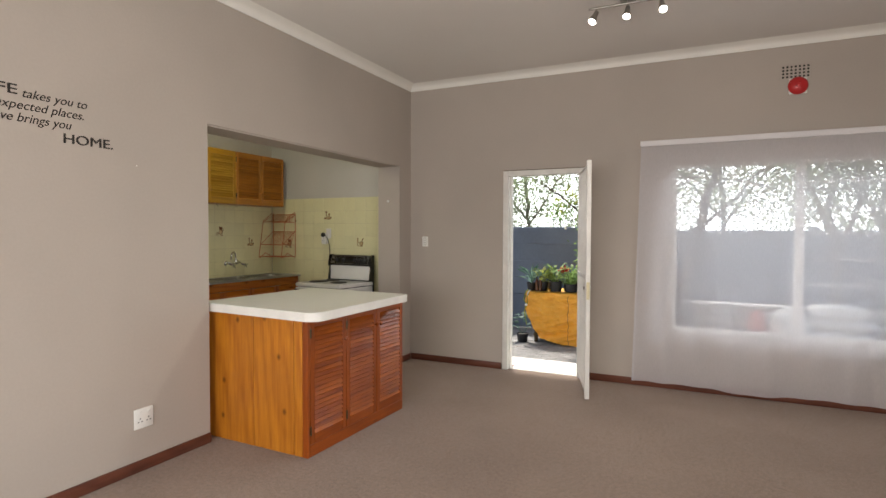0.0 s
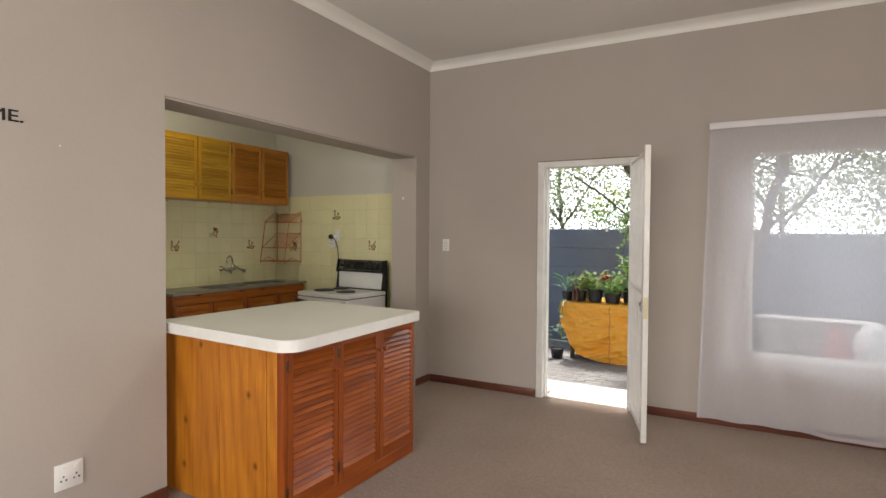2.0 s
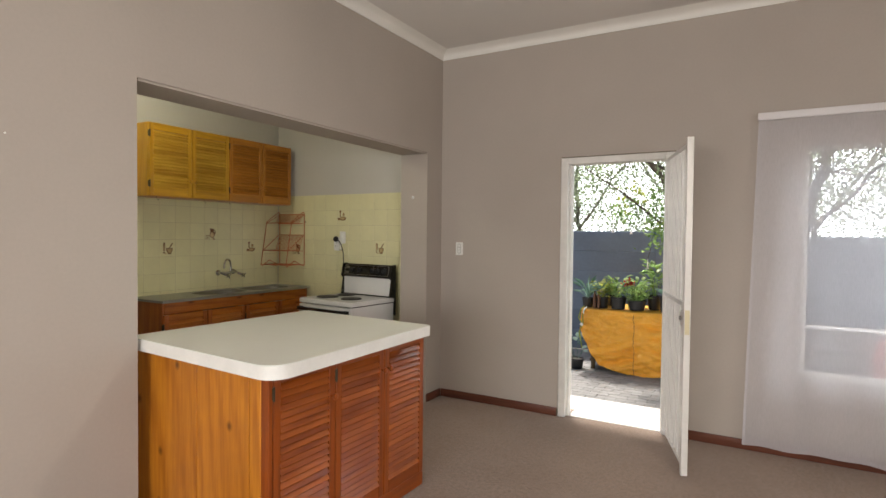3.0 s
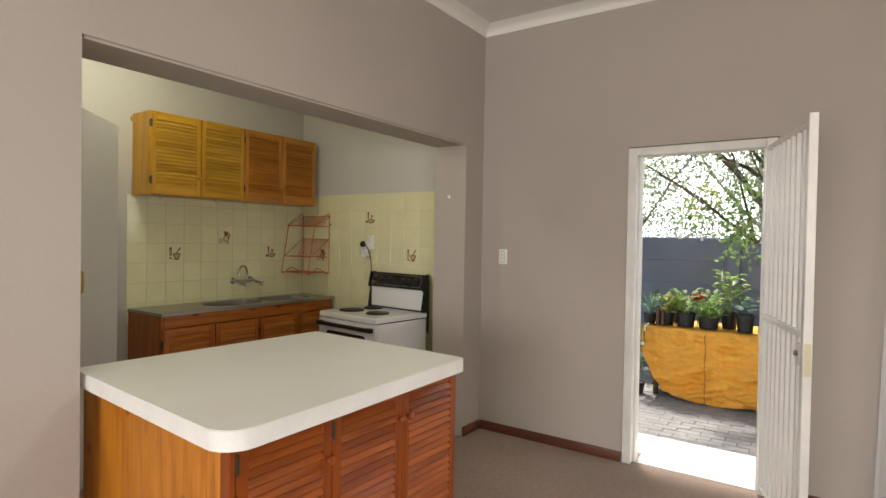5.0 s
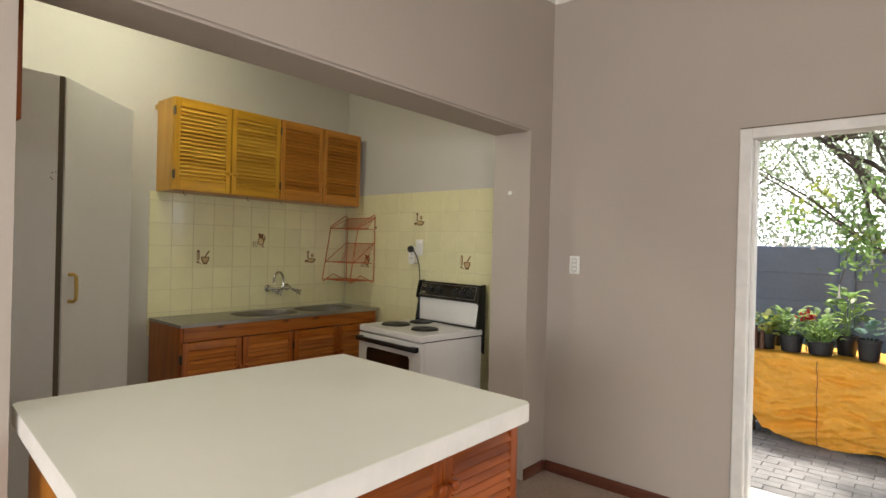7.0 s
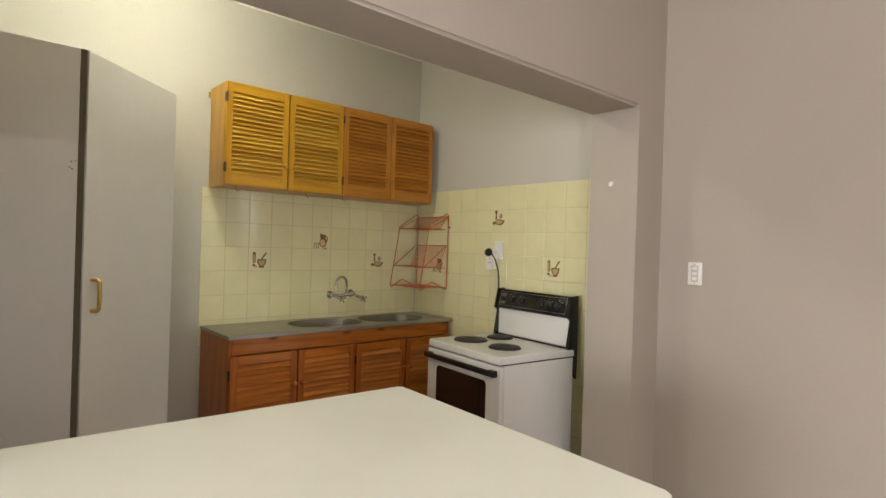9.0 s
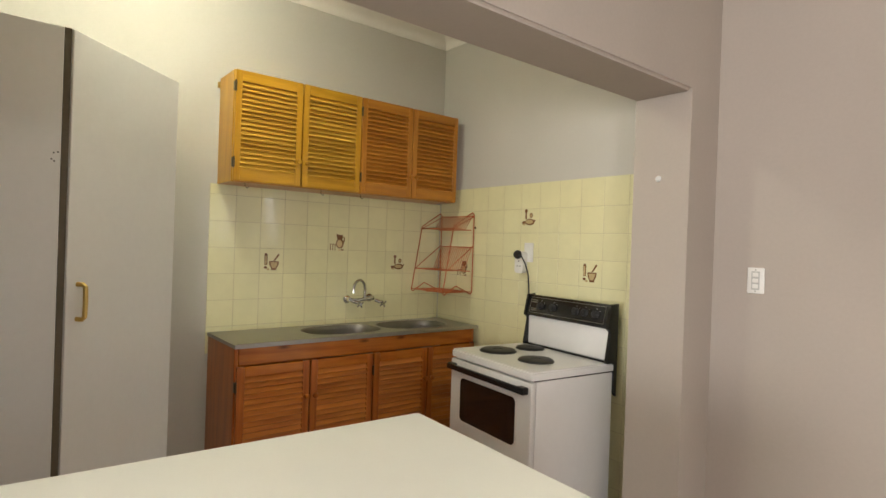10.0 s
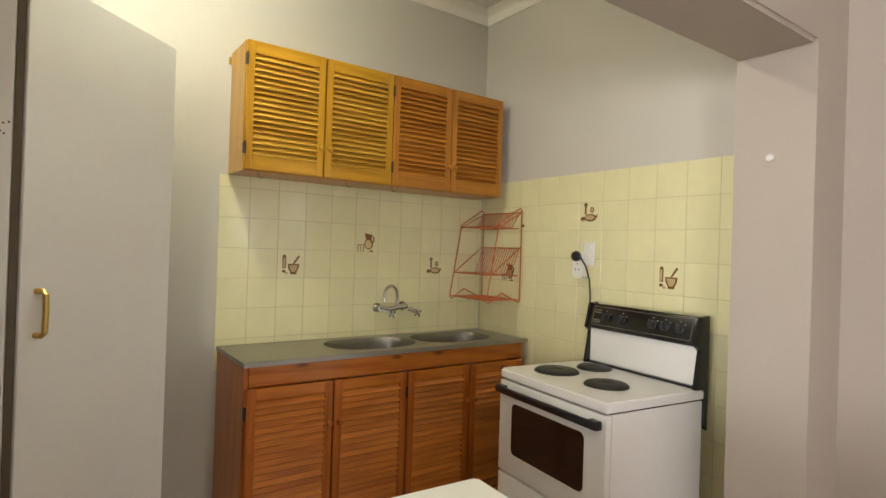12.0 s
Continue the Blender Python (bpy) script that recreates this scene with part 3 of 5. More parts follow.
box(bm, (CX - 0.06, CY0 + 0.021, 0.004), (CX - 0.0005, CY1 - 0.021, 0.07), 0.002)
part("carcass", bm, M_PINE_DOOR, counter)
part("plinth", new_box((CX, CY0 + 0.0247, 0.002), (CX + 0.020, CY1, 0.079), 0.003), M_PINE_RAIL, counter, "red-brown pine plinth")
w = (CY1 - CY0 - 0.024) / 3
ys = [CY0 + 0.024 + w * k for k in range(4)]
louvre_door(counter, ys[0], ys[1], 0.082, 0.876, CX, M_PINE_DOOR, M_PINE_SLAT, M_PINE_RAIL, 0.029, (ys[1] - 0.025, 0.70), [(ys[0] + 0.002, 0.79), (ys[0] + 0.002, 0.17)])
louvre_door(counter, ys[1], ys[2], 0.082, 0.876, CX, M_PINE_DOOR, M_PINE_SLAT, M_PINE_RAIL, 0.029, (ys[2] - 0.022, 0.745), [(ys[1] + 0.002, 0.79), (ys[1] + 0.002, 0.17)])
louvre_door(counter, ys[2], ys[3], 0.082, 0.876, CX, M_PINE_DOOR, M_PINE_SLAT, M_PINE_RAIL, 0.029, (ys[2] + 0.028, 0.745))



def rounded_polygon(corners, seg=8):
    """Corners (x, y, radius), counter-clockwise, each rounded off by an arc."""
    pts = []
    n = len(corners)
    for k, (x, y, r_) in enumerate(corners):
        p = Vector((x, y))
        a = (Vector(corners[k - 1][:2]) - p).normalized()
        b = (Vector(corners[(k + 1) % n][:2]) - p).normalized()
        half = a.angle(b) / 2
        d = r_ / math.tan(half)
        c = p + (a + b).normalized() * (r_ / math.sin(half))
        u, v = p + a * d - c, p + b * d - c
        turn = u.angle_signed(v)
        for i in range(seg + 1):
            q = u.copy()
            q.rotate(Matrix.Rotation(-turn * i / seg, 2))
            pts.append(tuple(c + q))
    return pts


outline = rounded_polygon([(0.932, 2.160, 0.085), (0.908, 3.332, 0.022), (-0.076, 3.392, 0.008), (-0.136, 2.243, 0.02)])
WT0, WT1 = 0.8865, 0.943
bm = bmesh.new()
prism(bm, outline, WT0, WT1 - 0.0041)
worktop = thing("worktop", Matrix.Translation((0, 0, 0)), "white laminate worktop with rounded corners on the counter", "worktop")
part("edge_band", bm, M_EDGE, worktop, "white edging band")
bm = bmesh.new()
prism(bm, outline, WT1 - 0.004, WT1)
bmesh.ops.bevel(bm, geom=[e for e in bm.edges if abs(e.verts[0].co.z - e.verts[1].co.z) < 1e-5 and e.verts[0].co.z > WT1 - 0.001], offset=0.003, segments=2, affect="EDGES")
part("laminate_sheet", bm, M_LAMINATE, worktop, "smooth off-white laminate sheet")

# ---- wall cabinet ----
UX, UY0, UY1, UZ0, UZ1 = -1.792, 3.382, 4.925, 1.737, 2.33
upper = thing("wall_cabinet", Matrix.Translation((0, 0, 0)), "golden pine wall cabinet with four louvred doors", "cabinet")
for nm, lo, hi in (("side_panel", (BACKX + 0.006, UY0, UZ0), (UX, UY0 + 0.018, UZ1)), ("side_panel", (BACKX + 0.006, UY1 - 0.018, UZ0), (UX, UY1, UZ1)), ("top_panel", (BACKX + 0.006, UY0 + 0.018, UZ1 - 0.018), (UX, UY1 - 0.018, UZ1)),
               ("bottom_panel", (BACKX + 0.006, UY0 + 0.018, UZ0), (UX, UY1 - 0.018, UZ0 + 0.018)), ("back_panel", (BACKX + 0.006, UY0 + 0.018, UZ0 + 0.018), (BACKX + 0.012, UY1 - 0.018, UZ1 - 0.018)),
               ("divider", (BACKX + 0.012, (UY0 + UY1) / 2 - 0.02, UZ0 + 0.018), (UX - 0.001, (UY0 + UY1) / 2 + 0.02, UZ1 - 0.018))):
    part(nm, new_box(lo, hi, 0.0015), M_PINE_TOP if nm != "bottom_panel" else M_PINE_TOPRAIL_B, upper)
q = (UY1 - UY0) / 4
for k in range(4):
    a, b = UY0 + q * k + 0.002, UY0 + q * (k + 1) - 0.002
    hin = [(UY0 + 0.003, UZ1 - 0.09), (UY0 + 0.003, UZ0 + 0.10)] if k == 0 else ([((UY0 + UY1) / 2, UZ1 - 0.09), ((UY0 + UY1) / 2, UZ0 + 0.10)] if k == 1 else [])
    ky = b - 0.022 if k % 2 == 0 else a + 0.022
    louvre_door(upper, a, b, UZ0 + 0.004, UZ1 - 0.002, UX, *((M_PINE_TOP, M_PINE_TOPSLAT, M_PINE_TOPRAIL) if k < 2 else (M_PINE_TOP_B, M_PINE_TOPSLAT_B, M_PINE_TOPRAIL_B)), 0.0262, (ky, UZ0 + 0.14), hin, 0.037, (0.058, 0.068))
for hy in (3.46, 3.907, 4.173):
    bm = bmesh.new()
    tube(bm, [(-1.80, hy, UZ0), (-1.80, hy, UZ0 - 0.018), (-1.797, hy + 0.006, UZ0 - 0.028), (-1.797, hy + 0.014, UZ0 - 0.03), (-1.797, hy + 0.018, UZ0 - 0.022)], 0.0016, 6)
    part("cup_hook", bm, M_DBRASS, upper, "small brass cup hook")
bm = new_box((BACKX + 0.001, UY0 - 0.014, UZ1 - 0.055), (BACKX + 0.012, UY0 - 0.001, UZ1 - 0.02), 0.002)
part("bracket", bm, M_BRASS, upper, "small hanging bracket")

# ---- small wall cabinet on the kitchen side of the dividing wall ----
VX, VY0, VY1, VZ0, VZ1 = -0.555, 1.50, 2.282, 1.772, 2.36
hung = thing("wall_cabinet", Matrix.Translation((0, 0, 0)), "red-brown pine wall cabinet beside the opening", "cabinet")
part("body", new_box((VX, VY0, VZ0), (-0.277, VY1, VZ1), 0.003), M_PINE_DOOR, hung)
for a, b in ((VY0, (VY0 + VY1) / 2 - 0.002), ((VY0 + VY1) / 2 + 0.002, VY1)):
    leaf_ = part("door", new_box((VX - 0.022, a, VZ0 + 0.002), (VX - 0.001, b, VZ1 - 0.002), 0.003), M_PINE_DOOR, hung, "plain pine door")
    bm = bmesh.new()
    lathe(bm, [(0.006, 0), (0.009, 0.002), (0.008, 0.012), (0.018, 0.02), (0.021, 0.028), (0.017, 0.035), (0.005, 0.039)], 16, Matrix.Translation((VX - 0.022, b - 0.026, VZ0 + 0.105)) @ Matrix.Rotation(radians(-90), 4, "Y"))
    part("knob", bm, M_PINE_DOOR, leaf_, "turned wooden knob")

# ---- sink unit ----
SX, SY0, SY1, SZ = -1.58, 3.36, 4.962, 0.882
sink = thing("sink_cabinet", Matrix.Translation((0, 0, 0)), "red-brown pine sink cabinet with louvred doors", "cabinet")
for nm, lo, hi in (("side_panel", (BACKX + 0.008, SY0, 0.002), (SX, SY0 + 0.02, SZ)), ("side_panel", (BACKX + 0.008, SY1 - 0.02, 0.002), (SX, SY1, SZ)), ("bottom_panel", (BACKX + 0.008, SY0 + 0.02, 0.05), (SX - 0.03, SY1 - 0.02, 0.07)),
                   ("back_panel", (BACKX + 0.008, SY0 + 0.02, 0.07), (BACKX + 0.016, SY1 - 0.02, SZ)), ("divider", (SX - 0.02, 4.13, 0.07), (SX - 0.001, 4.18, SZ - 0.1))):
    part(nm, new_box(lo, hi, 0.002), M_PINE_SINK, sink)
part("apron", new_box((SX - 0.02, SY0 + 0.0205, 0.792), (SX + 0.004, SY1 - 0.0205, SZ - 0.001), 0.003), M_PINE_SINKRAIL, sink, "pine front rail under the sink")
part("plinth", new_box((SX - 0.02, SY0 + 0.0205, 0.002), (SX + 0.002, SY1 - 0.0205, 0.075), 0.003), M_PINE_SINKRAIL, sink)
q = (SY1 - SY0 - 0.01) / 4
for k in range(4):
    a, b = SY0 + 0.005 + q * k, SY0 + 0.005 + q * (k + 1)
    ky = b - 0.024 if k % 2 == 0 else a + 0.024
    hin = [(a - 0.002, 0.69), (a - 0.002, 0.16)] if k == 0 else ([(a - 0.002, 0.69), (a - 0.002, 0.16)] if k == 2 else [])
    louvre_door(sink, a + 0.002, b - 0.002, 0.08, 0.788, SX, M_PINE_SINK, M_PINE_SINKSLAT, M_PINE_SINKRAIL, 0.0285, (ky, 0.60), hin)

top = thing("kitchen_sink", Matrix.Translation((0, 0, 0)), "brushed stainless steel sink top with two oval bowls", "sink")


def oval(cx, cy, rx, ry, n=40, power=2.6):
    pts = []
    for k in range(n):
        c, s_ = math.cos(k * math.tau / n), math.sin(k * math.tau / n)
        pts.append((cx + rx * math.copysign(abs(c) ** (2 / power), c), cy + ry * math.copysign(abs(s_) ** (2 / power), s_)))
    return pts


bm = bmesh.new()
x0, x1, y0, y1, zt = BACKX + 0.012, SX + 0.028, SY0 - 0.006, SY1 + 0.014, 0.902
bowls = [(-1.80, 4.075, 0.165, 0.248), (-1.80, 4.60, 0.165, 0.248)]
loops = [[bm.verts.new((x, y, zt)) for x, y in ((x0, y0), (x1, y0), (x1, y1), (x0, y1))]]
loops += [[bm.verts.new((x, y, zt)) for x, y in oval(*b)] for b in bowls]
edges = [bm.edges.new((lp[i], lp[(i + 1) % len(lp)])) for lp in loops for i in range(len(lp))]
bmesh.ops.triangle_fill(bm, use_beauty=True, use_dissolve=False, edges=edges)
lo = [bm.verts.new((v.co.x, v.co.y, zt - 0.0185)) for v in loops[0]]
for i in range(4):
    bm.faces.new((loops[0][i], loops[0][(i + 1) % 4], lo[(i + 1) % 4], lo[i]))
for lp, b in zip(loops[1:], bowls):
    bowl_bm = bmesh.new()
    rim = [tuple(v.co) for v in lp]
    prev = [bowl_bm.verts.new(c) for c in rim]
    for shrink, depth in ((0.985, 0.004), (0.96, 0.03), (0.92, 0.10), (0.82, 0.145), (0.5, 0.158), (0.12, 0.162)):
        ring = [bowl_bm.verts.new((b[0] + (c[0] - b[0]) * shrink, b[1] + (c[1] - b[1]) * shrink, zt - depth)) for c in rim]
        for i in range(len(lp)):
            bowl_bm.faces.new((prev[i], prev[(i + 1) % len(lp)], ring[(i + 1) % len(lp)], ring[i]))
        prev = ring
    bowl_bm.faces.new(prev)
    part("bowl", bowl_bm, M_SHADEBOWL, top, "pressed steel bowl, its inside shade put into darker steel", 50)
part("sheet", bm, M_STEEL, top, "brushed steel drainer top", 40)
bm = bmesh.new()
tube(bm, [(x1 - 0.004, y0 + 0.01, zt + 0.001), (x1 - 0.004, y1 - 0.01, zt + 0.001)], 0.004, 8)
part("front_lip", bm, M_STEEL, top)
for b in bowls:
    bm = bmesh.new()
    lathe(bm, [(0.03, 0), (0.034, 0.002), (0.03, 0.004), (0.012, 0.003)], 20, Matrix.Translation((b[0], b[1], zt - 0.1615)))
    part("drain", bm, M_CHROME, top, "chrome sink waste")

# ---- tap on the tiles ----
tap = thing("wall_tap", Matrix.Translation((BACKX + 0.006, 4.315, 1.06)), "chrome wall mixer tap with swan-neck spout", "tap")
bm = bmesh.new()
tube(bm, [(0.045, -0.085, 0.0), (0.05, -0.04, -0.006), (0.05, 0.05, 0.004), (0.045, 0.085, 0.008)], 0.013, 12)
part("body", bm, M_CHROME, tap)
for dy in (-0.085, 0.085):
    bm = bmesh.new()
    lathe(bm, [(0.026, 0), (0.028, 0.006), (0.022, 0.016), (0.014, 0.022), (0.013, 0.05)], 20, Matrix.Translation((0, dy, 0.006 if dy > 0 else 0.0)) @ Matrix.Rotation(radians(90), 4, "Y"))
    part("flange", bm, M_CHROME, tap, "round chrome wall flange")
for dy in (-0.03, 0.145):
    bm = bmesh.new()
    tube(bm, [(0.05, dy - 0.045, -0.008), (0.07, dy - 0.01, -0.022)], 0.011, 10)
    for k in range(2):
        a = radians(35 + 90 * k)
        d = Vector((0.15, math.cos(a), math.sin(a))) * 0.026
        c = Vector((0.085, dy, -0.03))
        tube(bm, [c - d, c + d], 0.0055, 8)
    lathe(bm, [(0.01, -0.012), (0.012, 0.0), (0.009, 0.012)], 12, Matrix.Translation((0.082, dy, -0.028)) @ Matrix.Rotation(radians(90), 4, "Y"))
    part("handle", bm, M_CHROME, tap, "chrome cross handle")
bm = bmesh.new()
pts = [(0.05, 0.02, 0.0), (0.05, 0.022, 0.05)]
pts += [(0.05 + 0.05 * (1 - math.cos(radians(a))) / 2, 0.022 - 0.115 * (1 - math.cos(radians(a))) / 2, 0.07 + 0.06 * math.sin(radians(a))) for a in (0, 25, 50, 75, 100, 125, 150, 175)]
pts.append((pts[-1][0], pts[-1][1], pts[-1][2] - 0.03))
tube(bm, pts, 0.0095, 12)
part("spout", bm, M_CHROME, tap, "swan-neck chrome spout")

# ---- stove ----
# local frame: x across, -y to the front, origin at the middle of the foot
stove = thing("stove", Matrix.Translation((-0.80, 4.665, 0)) @ Matrix.Rotation(radians(-6), 4, "Z"), "white enamel electric stove with a black control panel", "stove")
SW, SD, SB = 0.335, 0.27, 0.288
bm = bmesh.new()
box(bm, (-SW + 0.005, -SD + 0.02, 0.03), (SW - 0.005, SD, 0.815), 0.006, None, 2)
part("body", bm, M_ENAMEL, stove)
part("kick", new_box((-SW + 0.03, -SD + 0.06, 0.0), (SW - 0.03, SD - 0.03, 0.03)), M_BLACK, stove)
bm = bmesh.new()
prism(bm, rounded(-SW, SW, -SD - 0.012, SB - 0.004, 0.018, 4), 0.823, 0.862)
bmesh.ops.bevel(bm, geom=[e for e in bm.edges if abs(e.verts[0].co.z - e.verts[1].co.z) < 1e-5 and e.verts[0].co.z > 0.85], offset=0.008, segments=3, affect="EDGES")
part("hob", bm, M_ENAMEL, stove, "white enamel hob")
part("shadow_gap", new_box((-SW + 0.01, -SD + 0.015, 0.815), (SW - 0.01, SD - 0.005, 0.823)), M_BLACK, stove)
for px, py, r in ((-0.165, -0.085, 0.097), (-0.15, 0.135, 0.078), (0.125, -0.07, 0.088)):
    bm = bmesh.new()
    lathe(bm, [(r * 1.06, 0.0), (r * 1.06, 0.003), (r * 1.0, 0.0045), (r * 0.99, 0.009), (r * 0.95, 0.011), (r * 0.3, 0.0105), (r * 0.28, 0.0085), (0.004, 0.0085)], 40, Matrix.Translation((px, py, 0.8622)))
    part("hotplate", bm, M_PLATE, stove, "round dark cast-iron hotplate")
# oven door with window and handle
door = part("oven_door", new_box((-SW + 0.004, -SD - 0.012, 0.395), (SW - 0.004, -SD + 0.019, 0.812), 0.008, 2), M_ENAMEL, stove, "white oven door")
bm = bmesh.new()
prism(bm, rounded(-0.235, 0.235, -0.215, 0.03, 0.03, 5), 0, 0.004, Matrix.Translation((0, -SD - 0.012, 0.70)) @ Matrix.Rotation(radians(90), 4, "X"))
part("window_trim", bm, M_PLASTIC, door, "thin bright window trim")
bm = bmesh.new()
prism(bm, rounded(-0.227, 0.227, -0.207, 0.022, 0.026, 5), 0, 0.0065, Matrix.Translation((0, -SD - 0.012, 0.70)) @ Matrix.Rotation(radians(90), 4, "X"))
part("oven_glass", bm, M_BLACKGLASS, door, "dark glass oven window")
bm = bmesh.new()
box(bm, (-SW + 0.012, -SD - 0.05, 0.757), (SW - 0.02, -SD - 0.028, 0.789), 0.008, None, 2)
for hx in (-SW + 0.012, SW - 0.075):
    box(bm, (hx, -SD - 0.045, 0.757), (hx + 0.055, -SD - 0.011, 0.791), 0.005)
part("handle", bm, M_BLACK, door, "long black oven handle")
part("drawer", new_box((-SW + 0.004, -SD - 0.010, 0.035), (SW - 0.004, -SD + 0.019, 0.387), 0.008, 2), M_ENAMEL, stove, "white warming drawer front")
# splashback with slanted control panel
bm = bmesh.new()
prism(bm, [(SB - 0.075, 0.862), (SB - 0.05, 1.02), (SB - 0.075, 1.04), (SB - 0.05, 1.16), (SB + 0.002, 1.165), (SB + 0.002, 0.69), (SB - 0.02, 0.72), (SB - 0.02, 0.862)], -SW + 0.03, -SW + 0.045,
      Matrix(((0, 0, 1, 0), (1, 0, 0, 0), (0, 1, 0, 0), (0, 0, 0, 1))))
part("side_cheek", bm, M_BLACK, stove, "black end cheek of the control panel")
bm = bmesh.new()
prism(bm, [(SB - 0.075, 0.862), (SB - 0.05, 1.02), (SB - 0.075, 1.04), (SB - 0.05, 1.16), (SB + 0.002, 1.165), (SB + 0.002, 0.69), (SB - 0.02, 0.72), (SB - 0.02, 0.862)], SW - 0.015, SW + 0.004,
      Matrix(((0, 0, 1, 0), (1, 0, 0, 0), (0, 1, 0, 0), (0, 0, 0, 1))))
part("side_cheek", bm, M_BLACK, stove, "black end cheek of the control panel")
part("splash_panel", new_box((-SW + 0.045, SB - 0.045, 0.872), (SW - 0.015, SB - 0.03, 1.035), 0.002), M_ENAMEL, stove, "white splash panel")
part("splash_trim", new_box((-SW + 0.045, SB - 0.06, 0.8625), (SW - 0.015, SB - 0.035, 0.872)), M_BLACK, stove)
slant = Matrix.Translation((0, SB - 0.072, 1.04)) @ Matrix.Rotation(radians(-14), 4, "X")
bm = bmesh.new()
box(bm, (-SW + 0.045, 0.0, 0.0), (SW - 0.015, 0.055, 0.125), 0.006, slant, 2)
panel = part("control_panel", bm, M_BLACK, stove, "slanted black control panel")
bm = bmesh.new()
for lo, hi in (((-0.265, 0.018), (0.30, 0.0205)), ((-0.265, 0.108), (0.30, 0.1105)), ((-0.265, 0.0205), (-0.2625, 0.108)), ((0.2975, 0.0205), (0.30, 0.108))):
    box(bm, (lo[0], -0.001, lo[1]), (hi[0], 0.0002, hi[1]), 0, slant)
part("panel_line", bm, M_STEEL, panel, "thin pale line round the panel")
for kx in (-0.175, -0.075, 0.10, 0.165, 0.24):
    bm = bmesh.new()
    kr = slant @ Matrix.Translation((kx, 0, 0.062)) @ Matrix.Rotation(radians(90), 4, "X")
    lathe(bm, [(0.021, 0), (0.022, 0.004), (0.017, 0.007), (0.016, 0.02), (0.013, 0.022), (0.003, 0.022)], 20, kr)
    box(bm, (-0.003, -0.019, 0.02), (0.003, 0.019, 0.028), 0.001, kr)
    part("control_knob", bm, M_BLACKPL, panel, "round black control knob")
    for a in (40, 90, 140):
        bm = bmesh.new()
        c = (0.031 * math.cos(radians(a)), 0.031 * math.sin(radians(a)))
        box(bm, (c[0] - 0.0018, c[1] - 0.0018, 0), (c[0] + 0.0018, c[1] + 0.0018, 0.0008), 0, kr)
        part("knob_mark", bm, M_PLASTIC, panel, "small white dial mark")
for r_ in (0.09, 0.078, 0.04, 0.03):
    bm = bmesh.new()
    box(bm, (-0.255, -0.001, r_), (-0.21, 0.0002, r_ + 0.006), 0, slant)
    part("panel_print", bm, M_STEEL, panel, "small unreadable printed bar")

# ---- tall corner cupboard ----
cup = thing("corner_cupboard", Matrix.Translation((0, 0, 0)), "tall grey-white corner cupboard with an angled door", "cupboard")
A, B = Vector((-1.100, 2.614, 0)), Vector((-1.540, 3.056, 0))
bm = bmesh.new()
prism(bm, [(-1.120, 1.7), (-1.120, 2.609), (-1.550, 3.041), (-1.550, 3.046), (BACKX + 0.004, 3.046), (BACKX + 0.004, 1.7)], 0.002, 2.12)
part("body", bm, M_CUPB, cup)
part("side_door", new_box((-1.119, 1.705, 0.06), (-1.099, 2.590, 2.135), 0.002), M_CUPB, cup, "tall plain grey-white cupboard door")
part("edge_strip", new_box((-1.1185, 2.5915, 0.06), (-1.104, 2.612, 2.135)), M_DARKGAP, cup, "dark gap along the door edge")
dirv = (B - A).normalized()
ang = math.atan2(dirv.y, dirv.x)
frame_m = Matrix.Translation(A) @ Matrix.Rotation(ang, 4, "Z")
L = (B - A).length
bm = bmesh.new()
box(bm, (0.006, 0.0, 0.06), (L, 0.018, 2.135), 0.002, frame_m)
adoor = part("angled_door", bm, M_CUPB, cup, "plain grey-white angled cupboard door")
bm = bmesh.new()
hz = 1.185
tube(bm, [frame_m @ Vector((0.056, y, z)) for y, z in ((0.0, hz + 0.062), (-0.022, hz + 0.062), (-0.032, hz + 0.054), (-0.034, hz), (-0.032, hz - 0.054), (-0.022, hz - 0.062), (0.0, hz - 0.062))], 0.0085, 10)
part("handle", bm, M_BRASS, adoor, "yellow bow handle")
for k, (dy, dz) in enumerate(((0, 0), (0.012, 0.004), (0.002, -0.028), (-0.006, -0.022))):
    bm = bmesh.new()
    lathe(bm, [(0.0028, 0), (0.0028, 0.0006)], 8, Matrix.Translation((-1.0992, 2.57 + dy, 1.70 + dz)) @ Matrix.Rotation(radians(90), 4, "Y"))
    part("screw_hole", bm, M_HOLE, cup, "small dark screw hole")

# ---- orange wire dish rack ----
rack = thing("dish_rack", Matrix.Translation((0, 4.988, 0)), "orange plastic-coated wire dish rack on the tiles", "dish rack")
XL, XR = -1.995, -1.64
r = 0.0039
for X in (XL, XR):
    bm = bmesh.new()
    tube(bm, [(X, -0.006, 1.12), (X, -0.006, 1.655), (X, -0.02, 1.668), (X, -0.045, 1.655), (X, -0.185, 1.566), (X, -0.262, 1.118), (X, -0.25, 1.105), (X, -0.15, 1.165), (X, -0.06, 1.125), (X, -0.02, 1.108), (X, -0.006, 1.12)], r, 6)
    tube(bm, [(X, -0.01, 1.435), (X, -0.23, 1.27)], r * 0.8, 6)
    tube(bm, [(X, -0.01, 1.64), (X, -0.19, 1.55)], r * 0.8, 6)
    part("side_frame", bm, M_WIRE, rack, "bent orange wire side frame")


def wire(name, pts, radius, parent, label=""):
    bm = bmesh.new()
    tube(bm, pts, radius, 6)
    return part(name, bm, M_WIRE, parent, label)


